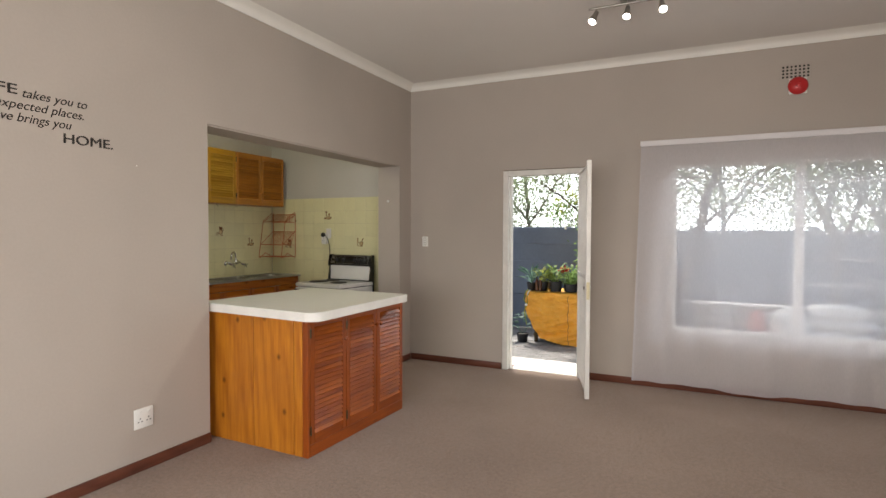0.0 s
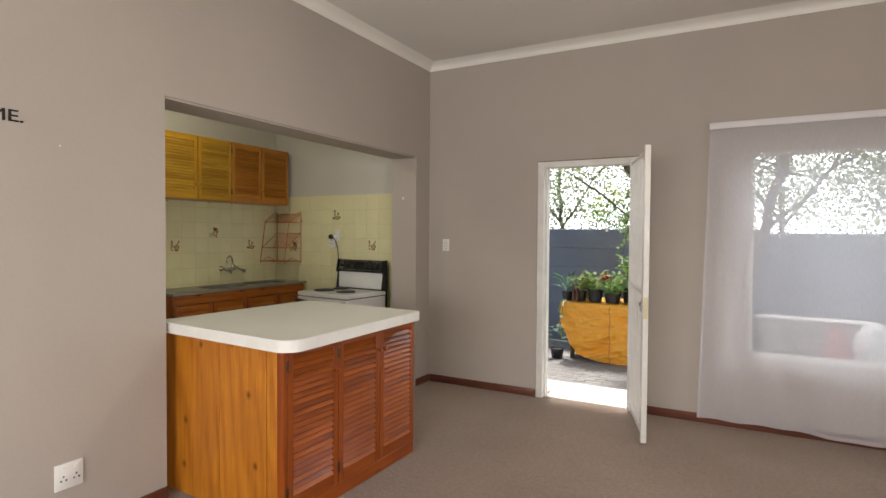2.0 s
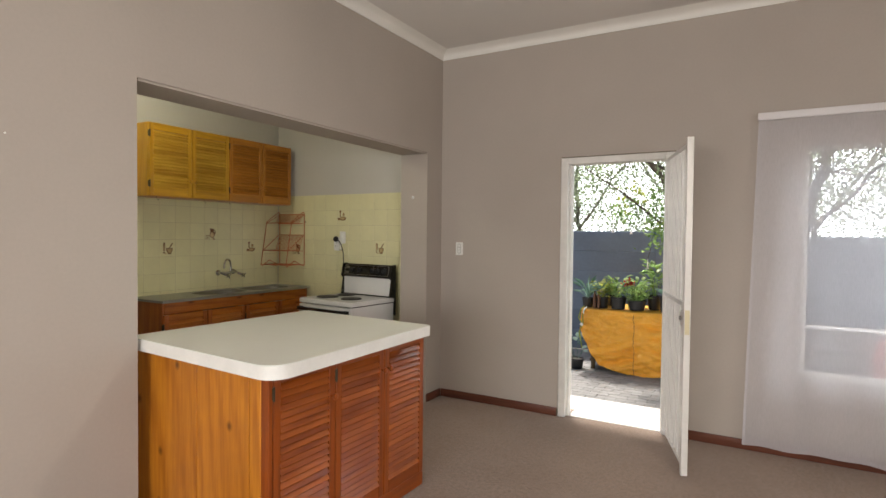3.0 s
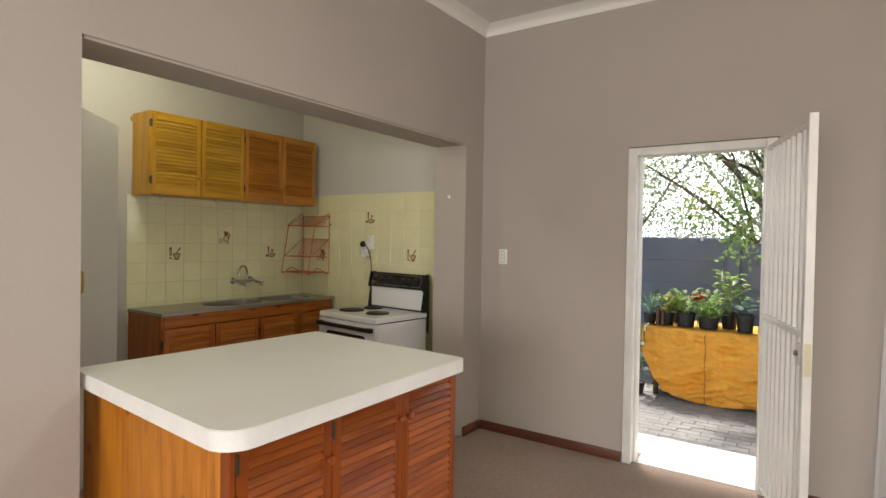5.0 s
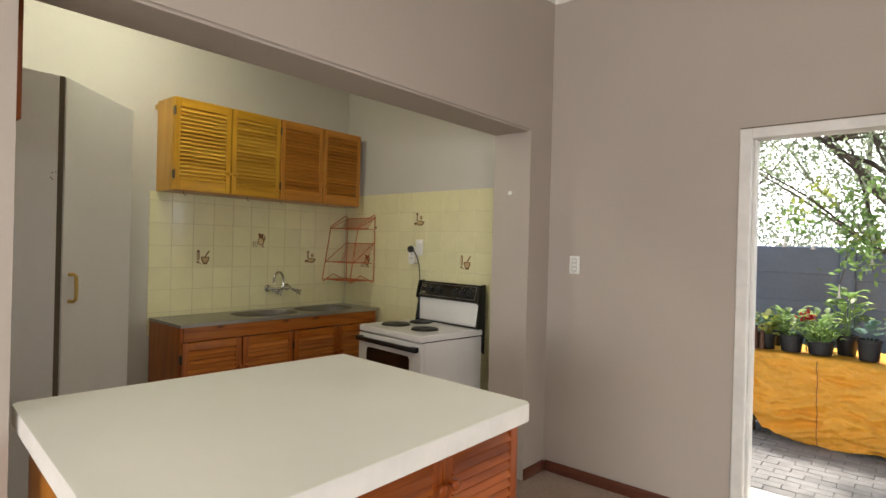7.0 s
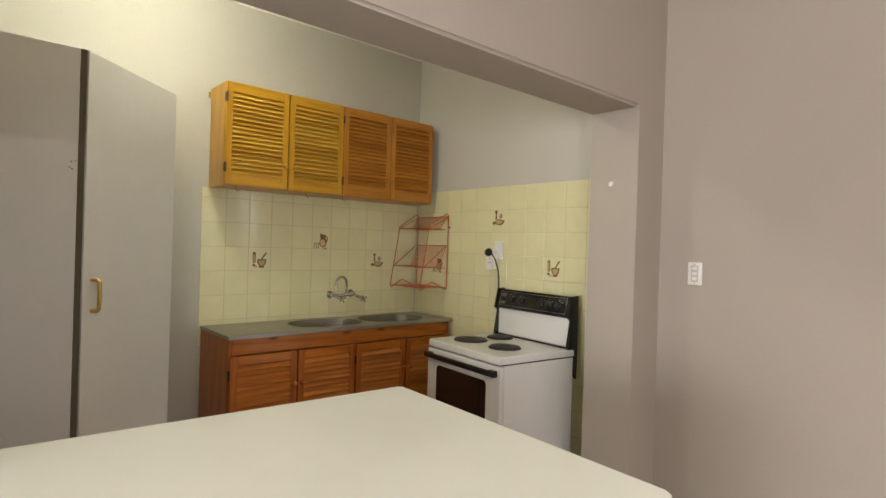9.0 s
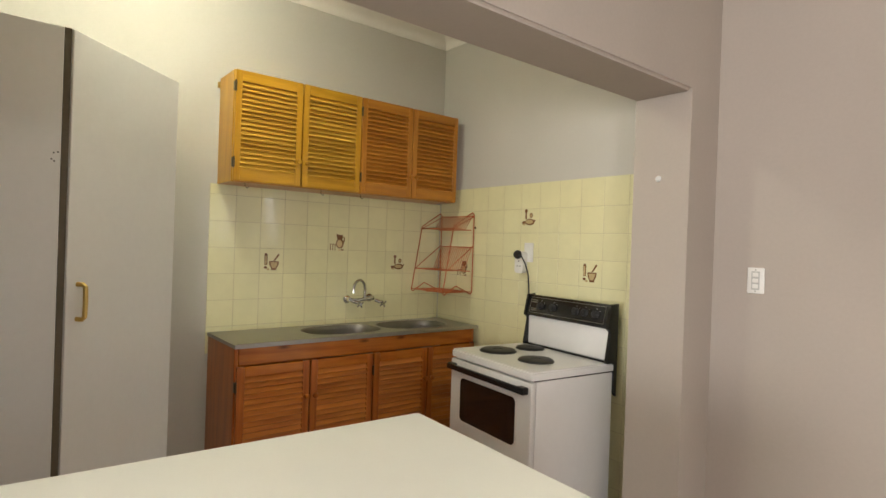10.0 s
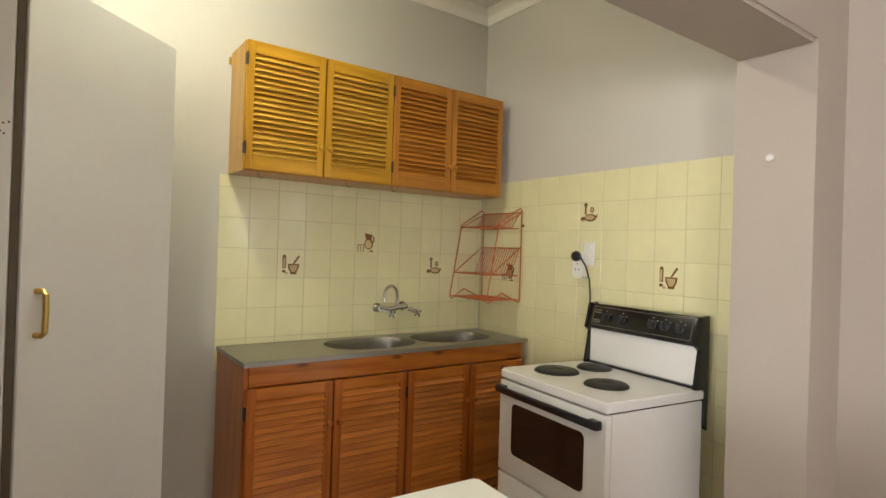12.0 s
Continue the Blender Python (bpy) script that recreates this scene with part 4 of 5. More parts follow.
for zb, zf, yf, n in ((1.645, 1.552, -0.187, 15), (1.43, 1.268, -0.232, 17)):
    shelf = wire("shelf_rail", [(XL, yf, zf), (XR, yf, zf)], r, rack, "orange wire front rail of a plate shelf")
    wire("shelf_rail", [(XL, -0.008, zb), (XR, -0.008, zb)], r, rack)
    wire("shelf_rail", [(XL, -0.03, zf - 0.004), (XR, -0.03, zf - 0.004)], r, rack)
    for k in range(n):
        X = XL + (XR - XL) * (k + 0.5) / n
        wire("plate_wire", [(X, -0.01, zb), (X, -0.075, zf), (X, yf, zf)], 0.0025, shelf)
tray = wire("tray_rail", [(XL + 0.17, -0.01, 1.118), (XL + 0.17, -0.255, 1.118)], r, rack, "orange wire under the bottom tray")
for k in range(22):
    y = -0.012 - 0.243 * k / 21
    wire("tray_wire", [(XL, y, 1.122), (XR, y, 1.122)], 0.0028, tray)
for X, z in ((XR + 0.004, 1.566), (XL - 0.004, 1.566)):
    bm = bmesh.new()
    lathe(bm, [(0.007, 0), (0.007, 0.006), (0.004, 0.009)], 12, Matrix.Translation((X, 0.006, z)) @ Matrix.Rotation(radians(90), 4, "X"))
    part("screw", bm, M_DBRASS, rack)

# ---- plugs and switches ----
sock = thing("kitchen_socket", Matrix.Translation((-1.13, 4.9915, 1.41)), "white wall socket plate with a plugged-in adapter", "socket")
part("plate", new_box((-0.037, -0.007, -0.06), (0.037, 0.0005, 0.06), 0.004, 2), M_PLASTIC, sock)
part("rocker", new_box((-0.012, -0.011, 0.022), (0.012, -0.006, 0.042), 0.002), M_PLASTIC, sock)
bm = bmesh.new()
prism(bm, rounded(-0.075, -0.005, -0.14, -0.005, 0.02, 4), 0, 0.04, Matrix.Translation((0, -0.007, 0.01)) @ Matrix.Rotation(radians(90), 4, "X"))
part("adapter", bm, M_PLASTIC, sock, "white multi-plug adapter")
for hx, hz in ((-0.04, -0.055), (-0.052, -0.085), (-0.028, -0.085)):
    bm = bmesh.new()
    lathe(bm, [(0.004, 0), (0.004, 0.0008)], 8, Matrix.Translation((hx, -0.047, hz + 0.0)) @ Matrix.Rotation(radians(90), 4, "X"))
    part("socket_hole", bm, M_HOLE, sock)
plug = thing("stove_plug", Matrix.Translation((-1.17, 4.9415, 1.395)), "black round plug with a hanging black cord", "plug")
bm = bmesh.new()
lathe(bm, [(0.026, 0), (0.028, 0.012), (0.022, 0.024), (0.012, 0.028)], 16, Matrix.Rotation(radians(90), 4, "X"))
part("plug_body", bm, M_BLACKPL, plug)
bm = bmesh.new()
tube(bm, [(0.01, -0.02, 0), (0.05, -0.028, -0.01), (0.075, -0.02, -0.05), (0.085, 0.0, -0.12), (0.083, 0.012, -0.2), (0.078, 0.02, -0.26)], 0.0045, 8)
part("cord", bm, M_BLACKPL, plug, "thin black power cord")

sw = thing("light_switch", Matrix.Translation((0.188, 4.999, 1.327)), "white plastic light switch plate with small rockers", "switch")
part("plate", new_box((-0.035, -0.008, -0.056), (0.035, 0, 0.056), 0.004, 2), M_PLASTIC, sw)
part("insert", new_box((-0.017, -0.0095, -0.040), (0.017, -0.0078, 0.040), 0.0005), M_SWITCH, sw, "grey rocker panel")
for dz in (0.046, -0.046):
    bm = bmesh.new()
    lathe(bm, [(0.003, 0), (0.0032, 0.0008), (0.001, 0.0014)], 10, Matrix.Translation((0, -0.008, dz)) @ Matrix.Rotation(radians(90), 4, "X"))
    part("screw", bm, M_STEEL, sw, "small steel screw")
for dz in (0.025, 0.0, -0.025):
    part("rocker", new_box((-0.012, -0.0125, dz - 0.009), (0.012, -0.0075, dz + 0.009), 0.0025), M_PLASTIC, sw)
ws = thing("wall_socket", Matrix.Translation((0.0005, 1.721, 0.315)), "white square double wall socket near the floor", "socket")
part("plate", new_box((0, -0.062, -0.06), (0.009, 0.062, 0.06), 0.005, 2), M_PLASTIC, ws)
for dy, dz in ((-0.025, -0.012), (0.03, -0.012)):
    bm = bmesh.new()
    for a, b_ in ((0, 0.012), (-0.011, -0.006), (0.011, -0.006)):
        lathe(bm, [(0.0042, 0), (0.0042, 0.0008)], 10, Matrix.Translation((0.009, dy + a, dz + b_)) @ Matrix.Rotation(radians(90), 4, "Y"))
    part("socket_holes", bm, M_HOLE, ws)
for dy in (-0.025, 0.03):
    part("rocker", new_box((0.0085, dy - 0.009, 0.028), (0.013, dy + 0.009, 0.044), 0.002), M_PLASTIC, ws)

bm = bmesh.new()
lathe(bm, [(0.013, 0), (0.0145, 0.003), (0.012, 0.008), (0.004, 0.0105)], 16, Matrix.Translation((-0.142, OPEN1 - 0.001, 1.767)) @ Matrix.Rotation(radians(90), 4, "X"))
tagged(part("wall_plug", bm, M_PLASTIC, None), "small round white plug in the opening's side", "wall plug")
bm = bmesh.new()
lathe(bm, [(0.004, 0), (0.004, 0.001), (0.002, 0.003)], 12, Matrix.Translation((0.0005, 1.70, 1.812)) @ Matrix.Rotation(radians(90), 4, "Y"))
tagged(part("wall_screw", bm, M_PLASTIC, None), "tiny white screw plug in the taupe wall", "wall plug")

# ---- vent and siren ----
vent = thing("air_vent", Matrix.Translation((3.653, 4.9995, 2.772)), "taupe air brick with rows of square holes", "air vent")
part("plate", new_box((-0.112, -0.004, -0.062), (0.112, 0, 0.062), 0.002), M_WALL, vent)
for i in range(7):
    for j in range(4):
        part("hole", new_box((-0.094 + i * 0.0295, -0.0046, -0.046 + j * 0.0275), (-0.079 + i * 0.0295, -0.0041, -0.031 + j * 0.0275)), M_HOLE, vent)
siren = thing("alarm_siren", Matrix.Translation((3.672, 4.9945, 2.652)), "round red alarm siren on a white base", "siren")
part("base", new_box((-0.066, -0.014, -0.066), (0.066, 0, 0.066), 0.006, 2), M_PLASTIC, siren)
bm = bmesh.new()
lathe(bm, [(0.07, 0), (0.073, 0.006), (0.066, 0.02), (0.045, 0.034), (0.018, 0.04), (0.015, 0.045), (0.004, 0.047)], 28, Matrix.Translation((0, -0.014, 0)) @ Matrix.Rotation(radians(90), 4, "X"))
part("dome", bm, M_RED, siren, "red plastic siren dome")

# ---- three-lamp track ----
track = thing("ceiling_spotlight", Matrix.Translation((2.5, 3.58, CEIL)), "brushed steel ceiling spotlight bar with three lit lamps", "ceiling light")
part("rose", new_box((-0.05, -0.035, -0.028), (0.05, 0.035, 0.0), 0.004, 2), M_STEEL, track, "steel ceiling rose")
bm = bmesh.new()
tube(bm, [(-0.265, 0, -0.048), (0.265, 0, -0.048)], 0.008, 12)
tube(bm, [(0, 0, -0.02), (0, 0, -0.048)], 0.008, 10)
part("bar", bm, M_STEEL, track, "steel lamp bar")
for lx, tilt in ((-0.215, (-0.35, -0.5, -1)), (0.0, (-0.05, -0.5, -1)), (0.22, (0.2, -0.75, -1))):
    d = Vector(tilt).normalized()
    p0 = Vector((lx, 0, -0.085))
    turn = d.to_track_quat("Z", "Y").to_matrix().to_4x4()
    bm = bmesh.new()
    tube(bm, [(lx, 0, -0.048), (lx, 0, -0.09)], 0.005, 8)
    lathe(bm, [(0.012, -0.02), (0.016, -0.016), (0.018, 0.02), (0.027, 0.06), (0.0275, 0.07), (0.024, 0.071)], 20, Matrix.Translation(p0) @ turn)
    head = part("lamp_head", bm, M_STEEL, track, "steel lamp head")
    bm = bmesh.new()
    lathe(bm, [(0.0235, 0.0712), (0.024, 0.0735), (0.016, 0.078), (0.003, 0.0795)], 20, Matrix.Translation(p0) @ turn)
    part("bulb", bm, M_BULB, head, "lit bulb face")

# kitchen ceiling fitting
kl = thing("kitchen_ceiling_lamp", Matrix.Translation((-1.22, 2.98, KCEIL)), "round white ceiling lamp holder with a lit bulb", "ceiling light")
bm = bmesh.new()
lathe(bm, [(0.05, 0), (0.05, -0.02), (0.025, -0.035), (0.022, -0.07), (0.004, -0.07)], 24)
part("holder", bm, M_PLASTIC, kl)

# ---- wall lettering ----
words = thing("wall_lettering", Matrix.Translation((0.0006, 0, 0)), "black vinyl wall lettering on taupe paint", "wall text")


def lettering(text, y0, y1, z, height, italic=0.0, heavy=0.0, proud=0.0):
    cu = bpy.data.curves.new("letters", "FONT")
    cu.body, cu.shear, cu.offset, cu.extrude = text, italic, heavy, 0.004
    tmp = new("letters", cu)
    dg = bpy.context.evaluated_depsgraph_get()
    me = bpy.data.meshes.new_from_object(tmp.evaluated_get(dg))
    bpy.data.objects.remove(tmp)
    xs = [v.co.x for v in me.vertices]
    sx = (y1 - y0) / (max(xs) - min(xs))
    me.transform(Matrix(((0, 0, 0.2, 0.0008 + proud), (sx, 0, 0, y0 - min(xs) * sx), (0, height / 0.69, 0, z), (0, 0, 0, 1))))
    me.materials.clear()
    me.materials.append(M_INK)
    ob = new("lettering_line", me)
    ob.parent = words


lettering("LIFE", 0.918, 1.082, 2.090, 0.047)
lettering("LIFE", 0.9205, 1.0845, 2.0912, 0.047, 0, 0, 0.0003)
lettering("takes you to", 1.107, 1.418, 2.083, 0.043, 0.3)
lettering("unexpected places.", 0.925, 1.399, 2.022, 0.043, 0.3)
lettering("Love brings you", 0.945, 1.336, 1.961, 0.043, 0.3)
lettering("HOME.", 1.294, 1.556, 1.887, 0.049)
lettering("HOME.", 1.2967, 1.5587, 1.8882, 0.049, 0, 0, 0.0003)

# ---- steel gate, standing open ----
GA = Vector((1.893, 4.978, 0))
GB = Vector((2.116, 4.275, 0))
gd = (GB - GA)
GL = gd.length
gate = thing("security_gate", Matrix.Translation(GA) @ Matrix.Rotation(math.atan2(gd.y, gd.x), 4, "Z"), "white painted steel security gate with vertical bars, open", "gate")
part("hinge_stile", new_box((0.0, -0.0165, 0.02), (0.035, 0.0165, 2.035), 0.003), M_GATE, gate)
part("lock_stile", new_box((GL - 0.04, -0.019, 0.015), (GL, 0.019, 2.04), 0.003), M_GATE, gate)
part("top_rail", new_box((0.035, -0.0125, 1.985), (GL - 0.04, 0.0125, 2.01), 0.003), M_GATE, gate)
part("bottom_rail", new_box((0.035, -0.0125, 0.06), (GL - 0.04, 0.0125, 0.085), 0.003), M_GATE, gate)
part("middle_rail", new_box((0.035, -0.022, 1.03), (GL - 0.04, 0.022, 1.06), 0.003), M_GATE, gate)
n = 7
me = mesh_of("bar", new_box((-0.011, -0.009, 0.085), (0.011, 0.009, 1.985), 0.002), M_GATE)
for k in range(n):
    piece("bar", me, gate, Matrix.Translation((0.035 + (GL - 0.075) * (k + 1) / (n + 1), 0, 0)))
part("lock_box", new_box((GL - 0.105, -0.02, 0.90), (GL - 0.04, 0.02, 1.0), 0.004), M_GATE, gate, "white lock box")
for s_ in (-1, 1):
    bm = bmesh.new()
    lathe(bm, [(0.014, 0), (0.014, 0.008), (0.01, 0.012), (0.004, 0.012)], 14, Matrix.Translation((GL - 0.075, s_ * 0.02, 0.955)) @ Matrix.Rotation(radians(-90 * s_), 4, "X"))
    part("lock_cylinder", bm, M_STEEL, gate, "dull steel lock cylinder")
part("strike_plate", new_box((GL, -0.013, 0.865), (GL + 0.0025, 0.013, 1.01), 0.001), M_CREAM, gate, "cream-yellow lock plate")
for hz in (0.2, 1.85):
    bm = bmesh.new()
    tube(bm, [(-0.006, -0.006, hz - 0.05), (-0.006, -0.006, hz + 0.05)], 0.009, 10)
    part("hinge", bm, M_GATE, gate)

# ---- sheer curtain ----
curtain = thing("curtain", Matrix.Translation((0, 0, 0)), "white sheer voile curtain covering the window", "curtain")
CU0, CU1, CZ0, CZ1 = 2.46, 5.02, 0.07, 2.245


def fold(u, z):
    """Depth of the cloth off the wall at u metres along and z up: flat above, waved at the foot."""
    low = max(0.0, (1.6 - z) / 1.6)
    return 4.905 - 0.018 * math.sin(9.5 * u + 0.6) * (0.15 + low) - 0.012 * math.sin(23 * u + 2 + 0.5 * z) * (0.1 + low) - 0.03 * low


bm = bmesh.new()
nu, nz = 110, 34
grid = []
for j in range(nz + 1):
    row = []
    for i in range(nu + 1):
        u = CU0 + (CU1 - CU0) * i / nu
        f = j / nz
        z = CZ0 + (CZ1 - CZ0) * f + (1 - f) * 0.012 * math.sin(5.1 * u)
        flare = -0.055 * (1 - f) * (1 - i / nu)
        row.append(bm.verts.new((u + flare, fold(u, z), z)))
    grid.append(row)
for j in range(nz):
    for i in range(nu):
        bm.faces.new((grid[j][i], grid[j][i + 1], grid[j + 1][i + 1], grid[j + 1][i]))
hem_pts = [tuple(v.co) for v in grid[0]]
side_pts = [tuple(r_[0].co) for r_ in grid]
part("cloth", bm, M_SHEER, curtain, "sheer white cloth", 180)
bm = bmesh.new()
for (xa, ya, za), (xb, yb, zb) in zip(hem_pts, hem_pts[1:]):
    f = [bm.verts.new(p) for p in ((xa, ya - 0.002, za - 0.004), (xb, yb - 0.002, zb - 0.004), (xb, yb - 0.002, zb + 0.022), (xa, ya - 0.002, za + 0.022))]
    bm.faces.new(f)
bmesh.ops.remove_doubles(bm, verts=bm.verts, dist=1e-5)
part("hem", bm, M_SHEER, curtain, "doubled bottom hem", 180)
bm = bmesh.new()
for (xa, ya, za), (xb, yb, zb) in zip(side_pts, side_pts[1:]):
    f = [bm.verts.new(p) for p in ((xa - 0.002, ya - 0.002, za), (xa + 0.014, ya - 0.002, za), (xb + 0.014, yb - 0.002, zb), (xb - 0.002, yb - 0.002, zb))]
    bm.faces.new(f)
bmesh.ops.remove_doubles(bm, verts=bm.verts, dist=1e-5)
part("side_hem", bm, M_SHEER, curtain, "doubled side hem", 180)
part("heading", new_box((CU0 - 0.008, 4.885, CZ1 - 0.03), (CU1, 4.92, CZ1 + 0.018), 0.006, 2), M_HEM, curtain, "white gathered heading on the rail")
for X in (CU0 + 0.03, CU1 - 0.03, 3.73):
    part("rail_bracket", new_box((X - 0.01, 4.92, CZ1 - 0.02), (X + 0.01, 4.9995, CZ1 + 0.005), 0.002), M_PLASTIC, curtain)

# ---- yard: fence ----
FY, GZ = 9.0, -0.25
fence = thing("fence", Matrix.Translation((0, FY, GZ)), "dark grey precast concrete slab fence", "fence")
slab_me = mesh_of("slab", new_box((-0.715, 0.0, -0.003), (0.715, 0.045, 0.299), 0.011), M_FENCE)
post_me = mesh_of("post", new_box((-0.066, -0.035, -0.06), (0.066, 0.08, 1.775), 0.012), M_FENCE)
for i in range(-4, 7):
    px = 1.26 + 1.56 * i
    piece("post", post_me, fence, Matrix.Translation((px, 0, 0)))
    for j in range(6):
        piece("slab", slab_me, fence, Matrix.Translation((px + 0.78, 0.004 * ((i * 3 + j * 5) % 3), 0.296 * j - (0.055 if i >= 0 else 0.0))))


# ---- trees ----
def leaf_mesh(name, centres, count, spread, size, mat, seed, droop=0.3, slim=0.3):
    """Many small pointed leaves scattered in clumps round the centres."""
    rng = np.random.default_rng(seed)
    c = np.asarray(centres, float)
    idx = rng.integers(0, len(c), count)
    p = c[idx] + rng.normal(0, 1, (count, 3)) * np.asarray(spread)
    d = rng.normal(0, 1, (count, 3))
    d[:, 2] -= droop
    d /= np.linalg.norm(d, axis=1)[:, None]
    s = np.cross(d, rng.normal(0, 1, (count, 3)))
    s /= np.linalg.norm(s, axis=1)[:, None]
    n = np.cross(d, s)
    ln = size * rng.uniform(0.6, 1.3, (count, 1))
    w = ln * slim
    v = np.stack([p, p + d * ln * 0.45 + s * w + n * w * 0.3, p + d * ln, p + d * ln * 0.45 - s * w + n * w * 0.3], 1).reshape(-1, 3)
    me = bpy.data.meshes.new(name)
    f = np.arange(count * 4).reshape(-1, 4)
    me.from_pydata(v.tolist(), [], f.tolist())
    me.materials.append(mat)
    return me


def clumps(rng, lo, hi, n):
    return [[rng.uniform(a, b) for a, b in zip(lo, hi)] for _ in range(n)]


def limb(bm, pts, r0, r1, rng, wobble=0.03):
    fine = []
    for a, b in zip(pts, pts[1:]):
        for k in range(5):
            fine.append(Vector(a).lerp(Vector(b), k / 5) + Vector([rng.uniform(-wobble, wobble) for _ in range(3)]))
    fine.append(Vector(pts[-1]))
    fine[0] = Vector(pts[0])
    n = len(fine)
    tube(bm, fine, [r0 + (r1 - r0) * (i / (n - 1)) ** 0.8 for i in range(n)], 9)


def tree(base, trunk_pts, limbs, crown, count, size, label, bark, leaf, seed, spread=(0.22, 0.22, 0.16), radius=0.13, twigs=40):
    rng = random.Random(seed)
    t_ = thing("tree", Matrix.Translation(base), label, "tree")
    bm = bmesh.new()
    limb(bm, trunk_pts, radius, radius * 0.55, rng)
    part("trunk", bm, bark, t_)
    for pts, r0, r1 in limbs:
        bm = bmesh.new()
        limb(bm, pts, r0, r1, rng)
        part("branch", bm, bark, t_)
    bm = bmesh.new()
    tips = [p[-1] for p, *_ in limbs] + [p[len(p) // 2] for p, *_ in limbs] + [trunk_pts[-1]]
    for k in range(twigs):
        a = Vector(rng.choice(tips))
        b = Vector(rng.choice(crown))
        m_ = a.lerp(b, 0.5) + Vector((rng.uniform(-0.1, 0.1), rng.uniform(-0.1, 0.1), rng.uniform(0, 0.15)))
        tube(bm, [a, m_, b], [0.016, 0.010, 0.004], 5)
    tagged(part("twig_growth", bm, bark, t_), "fine bare twigs", "", "", "stuff")
    ob = new("crown", leaf_mesh("crown", crown, count, spread, size, leaf, seed))
    ob.parent = t_
    return t_


rng = random.Random(5)
# leaning garden tree in front of the fence; coordinates from its foot
tree((2.62, 8.35, GZ), [(0, 0, -0.05), (0.06, 0, 0.7), (0.17, -0.02, 1.35), (0.40, -0.05, 2.3), (0.66, -0.05, 3.3)],
     [([(0.03, 0, 0.75), (-0.35, -0.15, 1.3), (-0.83, -0.3, 1.97), (-1.42, -0.4, 2.68), (-2.1, -0.5, 3.2)], 0.06, 0.016),
      ([(0.05, 0, 0.95), (-0.45, -0.1, 1.75), (-0.85, -0.25, 2.5), (-1.15, -0.35, 3.3)], 0.065, 0.025),
      ([(-0.6, -0.2, 1.75), (-0.95, -0.25, 2.35), (-1.5, -0.25, 2.75), (-1.9, -0.3, 2.95)], 0.034, 0.01),
      ([(-0.55, -0.15, 2.0), (-1.05, -0.35, 2.6), (-1.3, -0.5, 3.1)], 0.034, 0.012),
      ([(-0.3, -0.12, 1.25), (-0.75, -0.2, 1.62), (-1.05, -0.3, 1.72)], 0.022, 0.005),
      ([(0.25, 0, 1.7), (0.9, 0.1, 2.4), (1.6, 0.2, 3.0)], 0.026, 0.01)],
     clumps(rng, (-2.6, -1.0, 2.35), (0.2, 0.6, 3.9), 46) + clumps(rng, (0.0, -0.3, 2.2), (2.6, 0.7, 3.6), 34),
     9500, 0.05, "leaning dark-barked garden tree with narrow leaves", M_BARK, M_TREELEAF, 11, (0.2, 0.2, 0.13), 0.085, 24)
for bx, by, seed in ((4.55, 8.62, 21), (5.15, 8.7, 22), (5.7, 8.5, 23)):
    r2 = random.Random(seed)
    tree((bx, by, GZ), [(0, 0, -0.05), (0.05, 0, 1.0), (-0.05, 0.02, 2.0), (0.08, 0, 3.4)],
         [([(0.02, 0, 1.3), (0.3, 0, 2.1), (0.42, 0, 3.0)], 0.04, 0.012), ([(0, 0, 1.6), (-0.3, 0.05, 2.3), (-0.5, 0, 3.1)], 0.035, 0.012)],
         clumps(r2, (-0.8, -0.3, 1.9), (0.8, 0.35, 3.8), 34), 3000, 0.062, "slim multi-stemmed tree by the grey fence", M_PALEBARK, M_TREELEAF, seed, (0.18, 0.16, 0.14), 0.055, 24)
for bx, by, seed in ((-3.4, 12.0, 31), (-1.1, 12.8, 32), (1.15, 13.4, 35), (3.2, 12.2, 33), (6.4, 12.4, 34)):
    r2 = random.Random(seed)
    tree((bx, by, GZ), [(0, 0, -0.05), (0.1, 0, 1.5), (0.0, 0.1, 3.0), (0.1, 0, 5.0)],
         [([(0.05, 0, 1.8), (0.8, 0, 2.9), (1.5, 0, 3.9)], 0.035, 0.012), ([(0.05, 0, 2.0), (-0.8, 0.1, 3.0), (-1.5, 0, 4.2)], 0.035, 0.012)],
         clumps(r2, (-2.3, -1.0, 1.4), (2.4, 1.0, 5.4), 260), 15000 if bx == 1.15 else 30000, 0.056, "tall leafy tree behind the garden fence", M_PALEBARK, M_HAZELEAF, seed, (0.26, 0.26, 0.2), 0.06, 24)

# hanging flowering twig over the fence
spray = thing("hanging_creeper", Matrix.Translation((1.40, 7.75, 2.6)), "hanging green creeper twig with pale drooping flowers", "creeper")
bm = bmesh.new()
for pts in ([(0.05, 0.05, 0.1), (0.02, 0, -0.4), (-0.02, 0, -0.9), (-0.07, 0, -1.3), (-0.1, 0, -1.42)], [(0.02, 0, -0.9), (0.09, 0.02, -1.1), (0.13, 0.02, -1.3)], [(0.02, 0, -0.75), (0.1, 0, -0.98), (0.12, 0, -1.1)], [(0.0, 0, -0.6), (-0.25, 0, -0.85), (-0.4, 0, -1.0)]):
    tube(bm, pts, 0.0032, 5)
part("stem", bm, M_BARK, spray)
cs = [(0.0, 0, -0.85), (0.08, 0, -0.92), (-0.04, 0, -1.05), (-0.3, 0, -0.9), (0.05, 0, -0.7), (-0.1, 0, -0.75), (0.12, 0, -0.6), (-0.45, 0, -0.85), (0.1, 0, -1.08), (0.02, 0, -1.15), (0.12, 0.02, -1.22)]
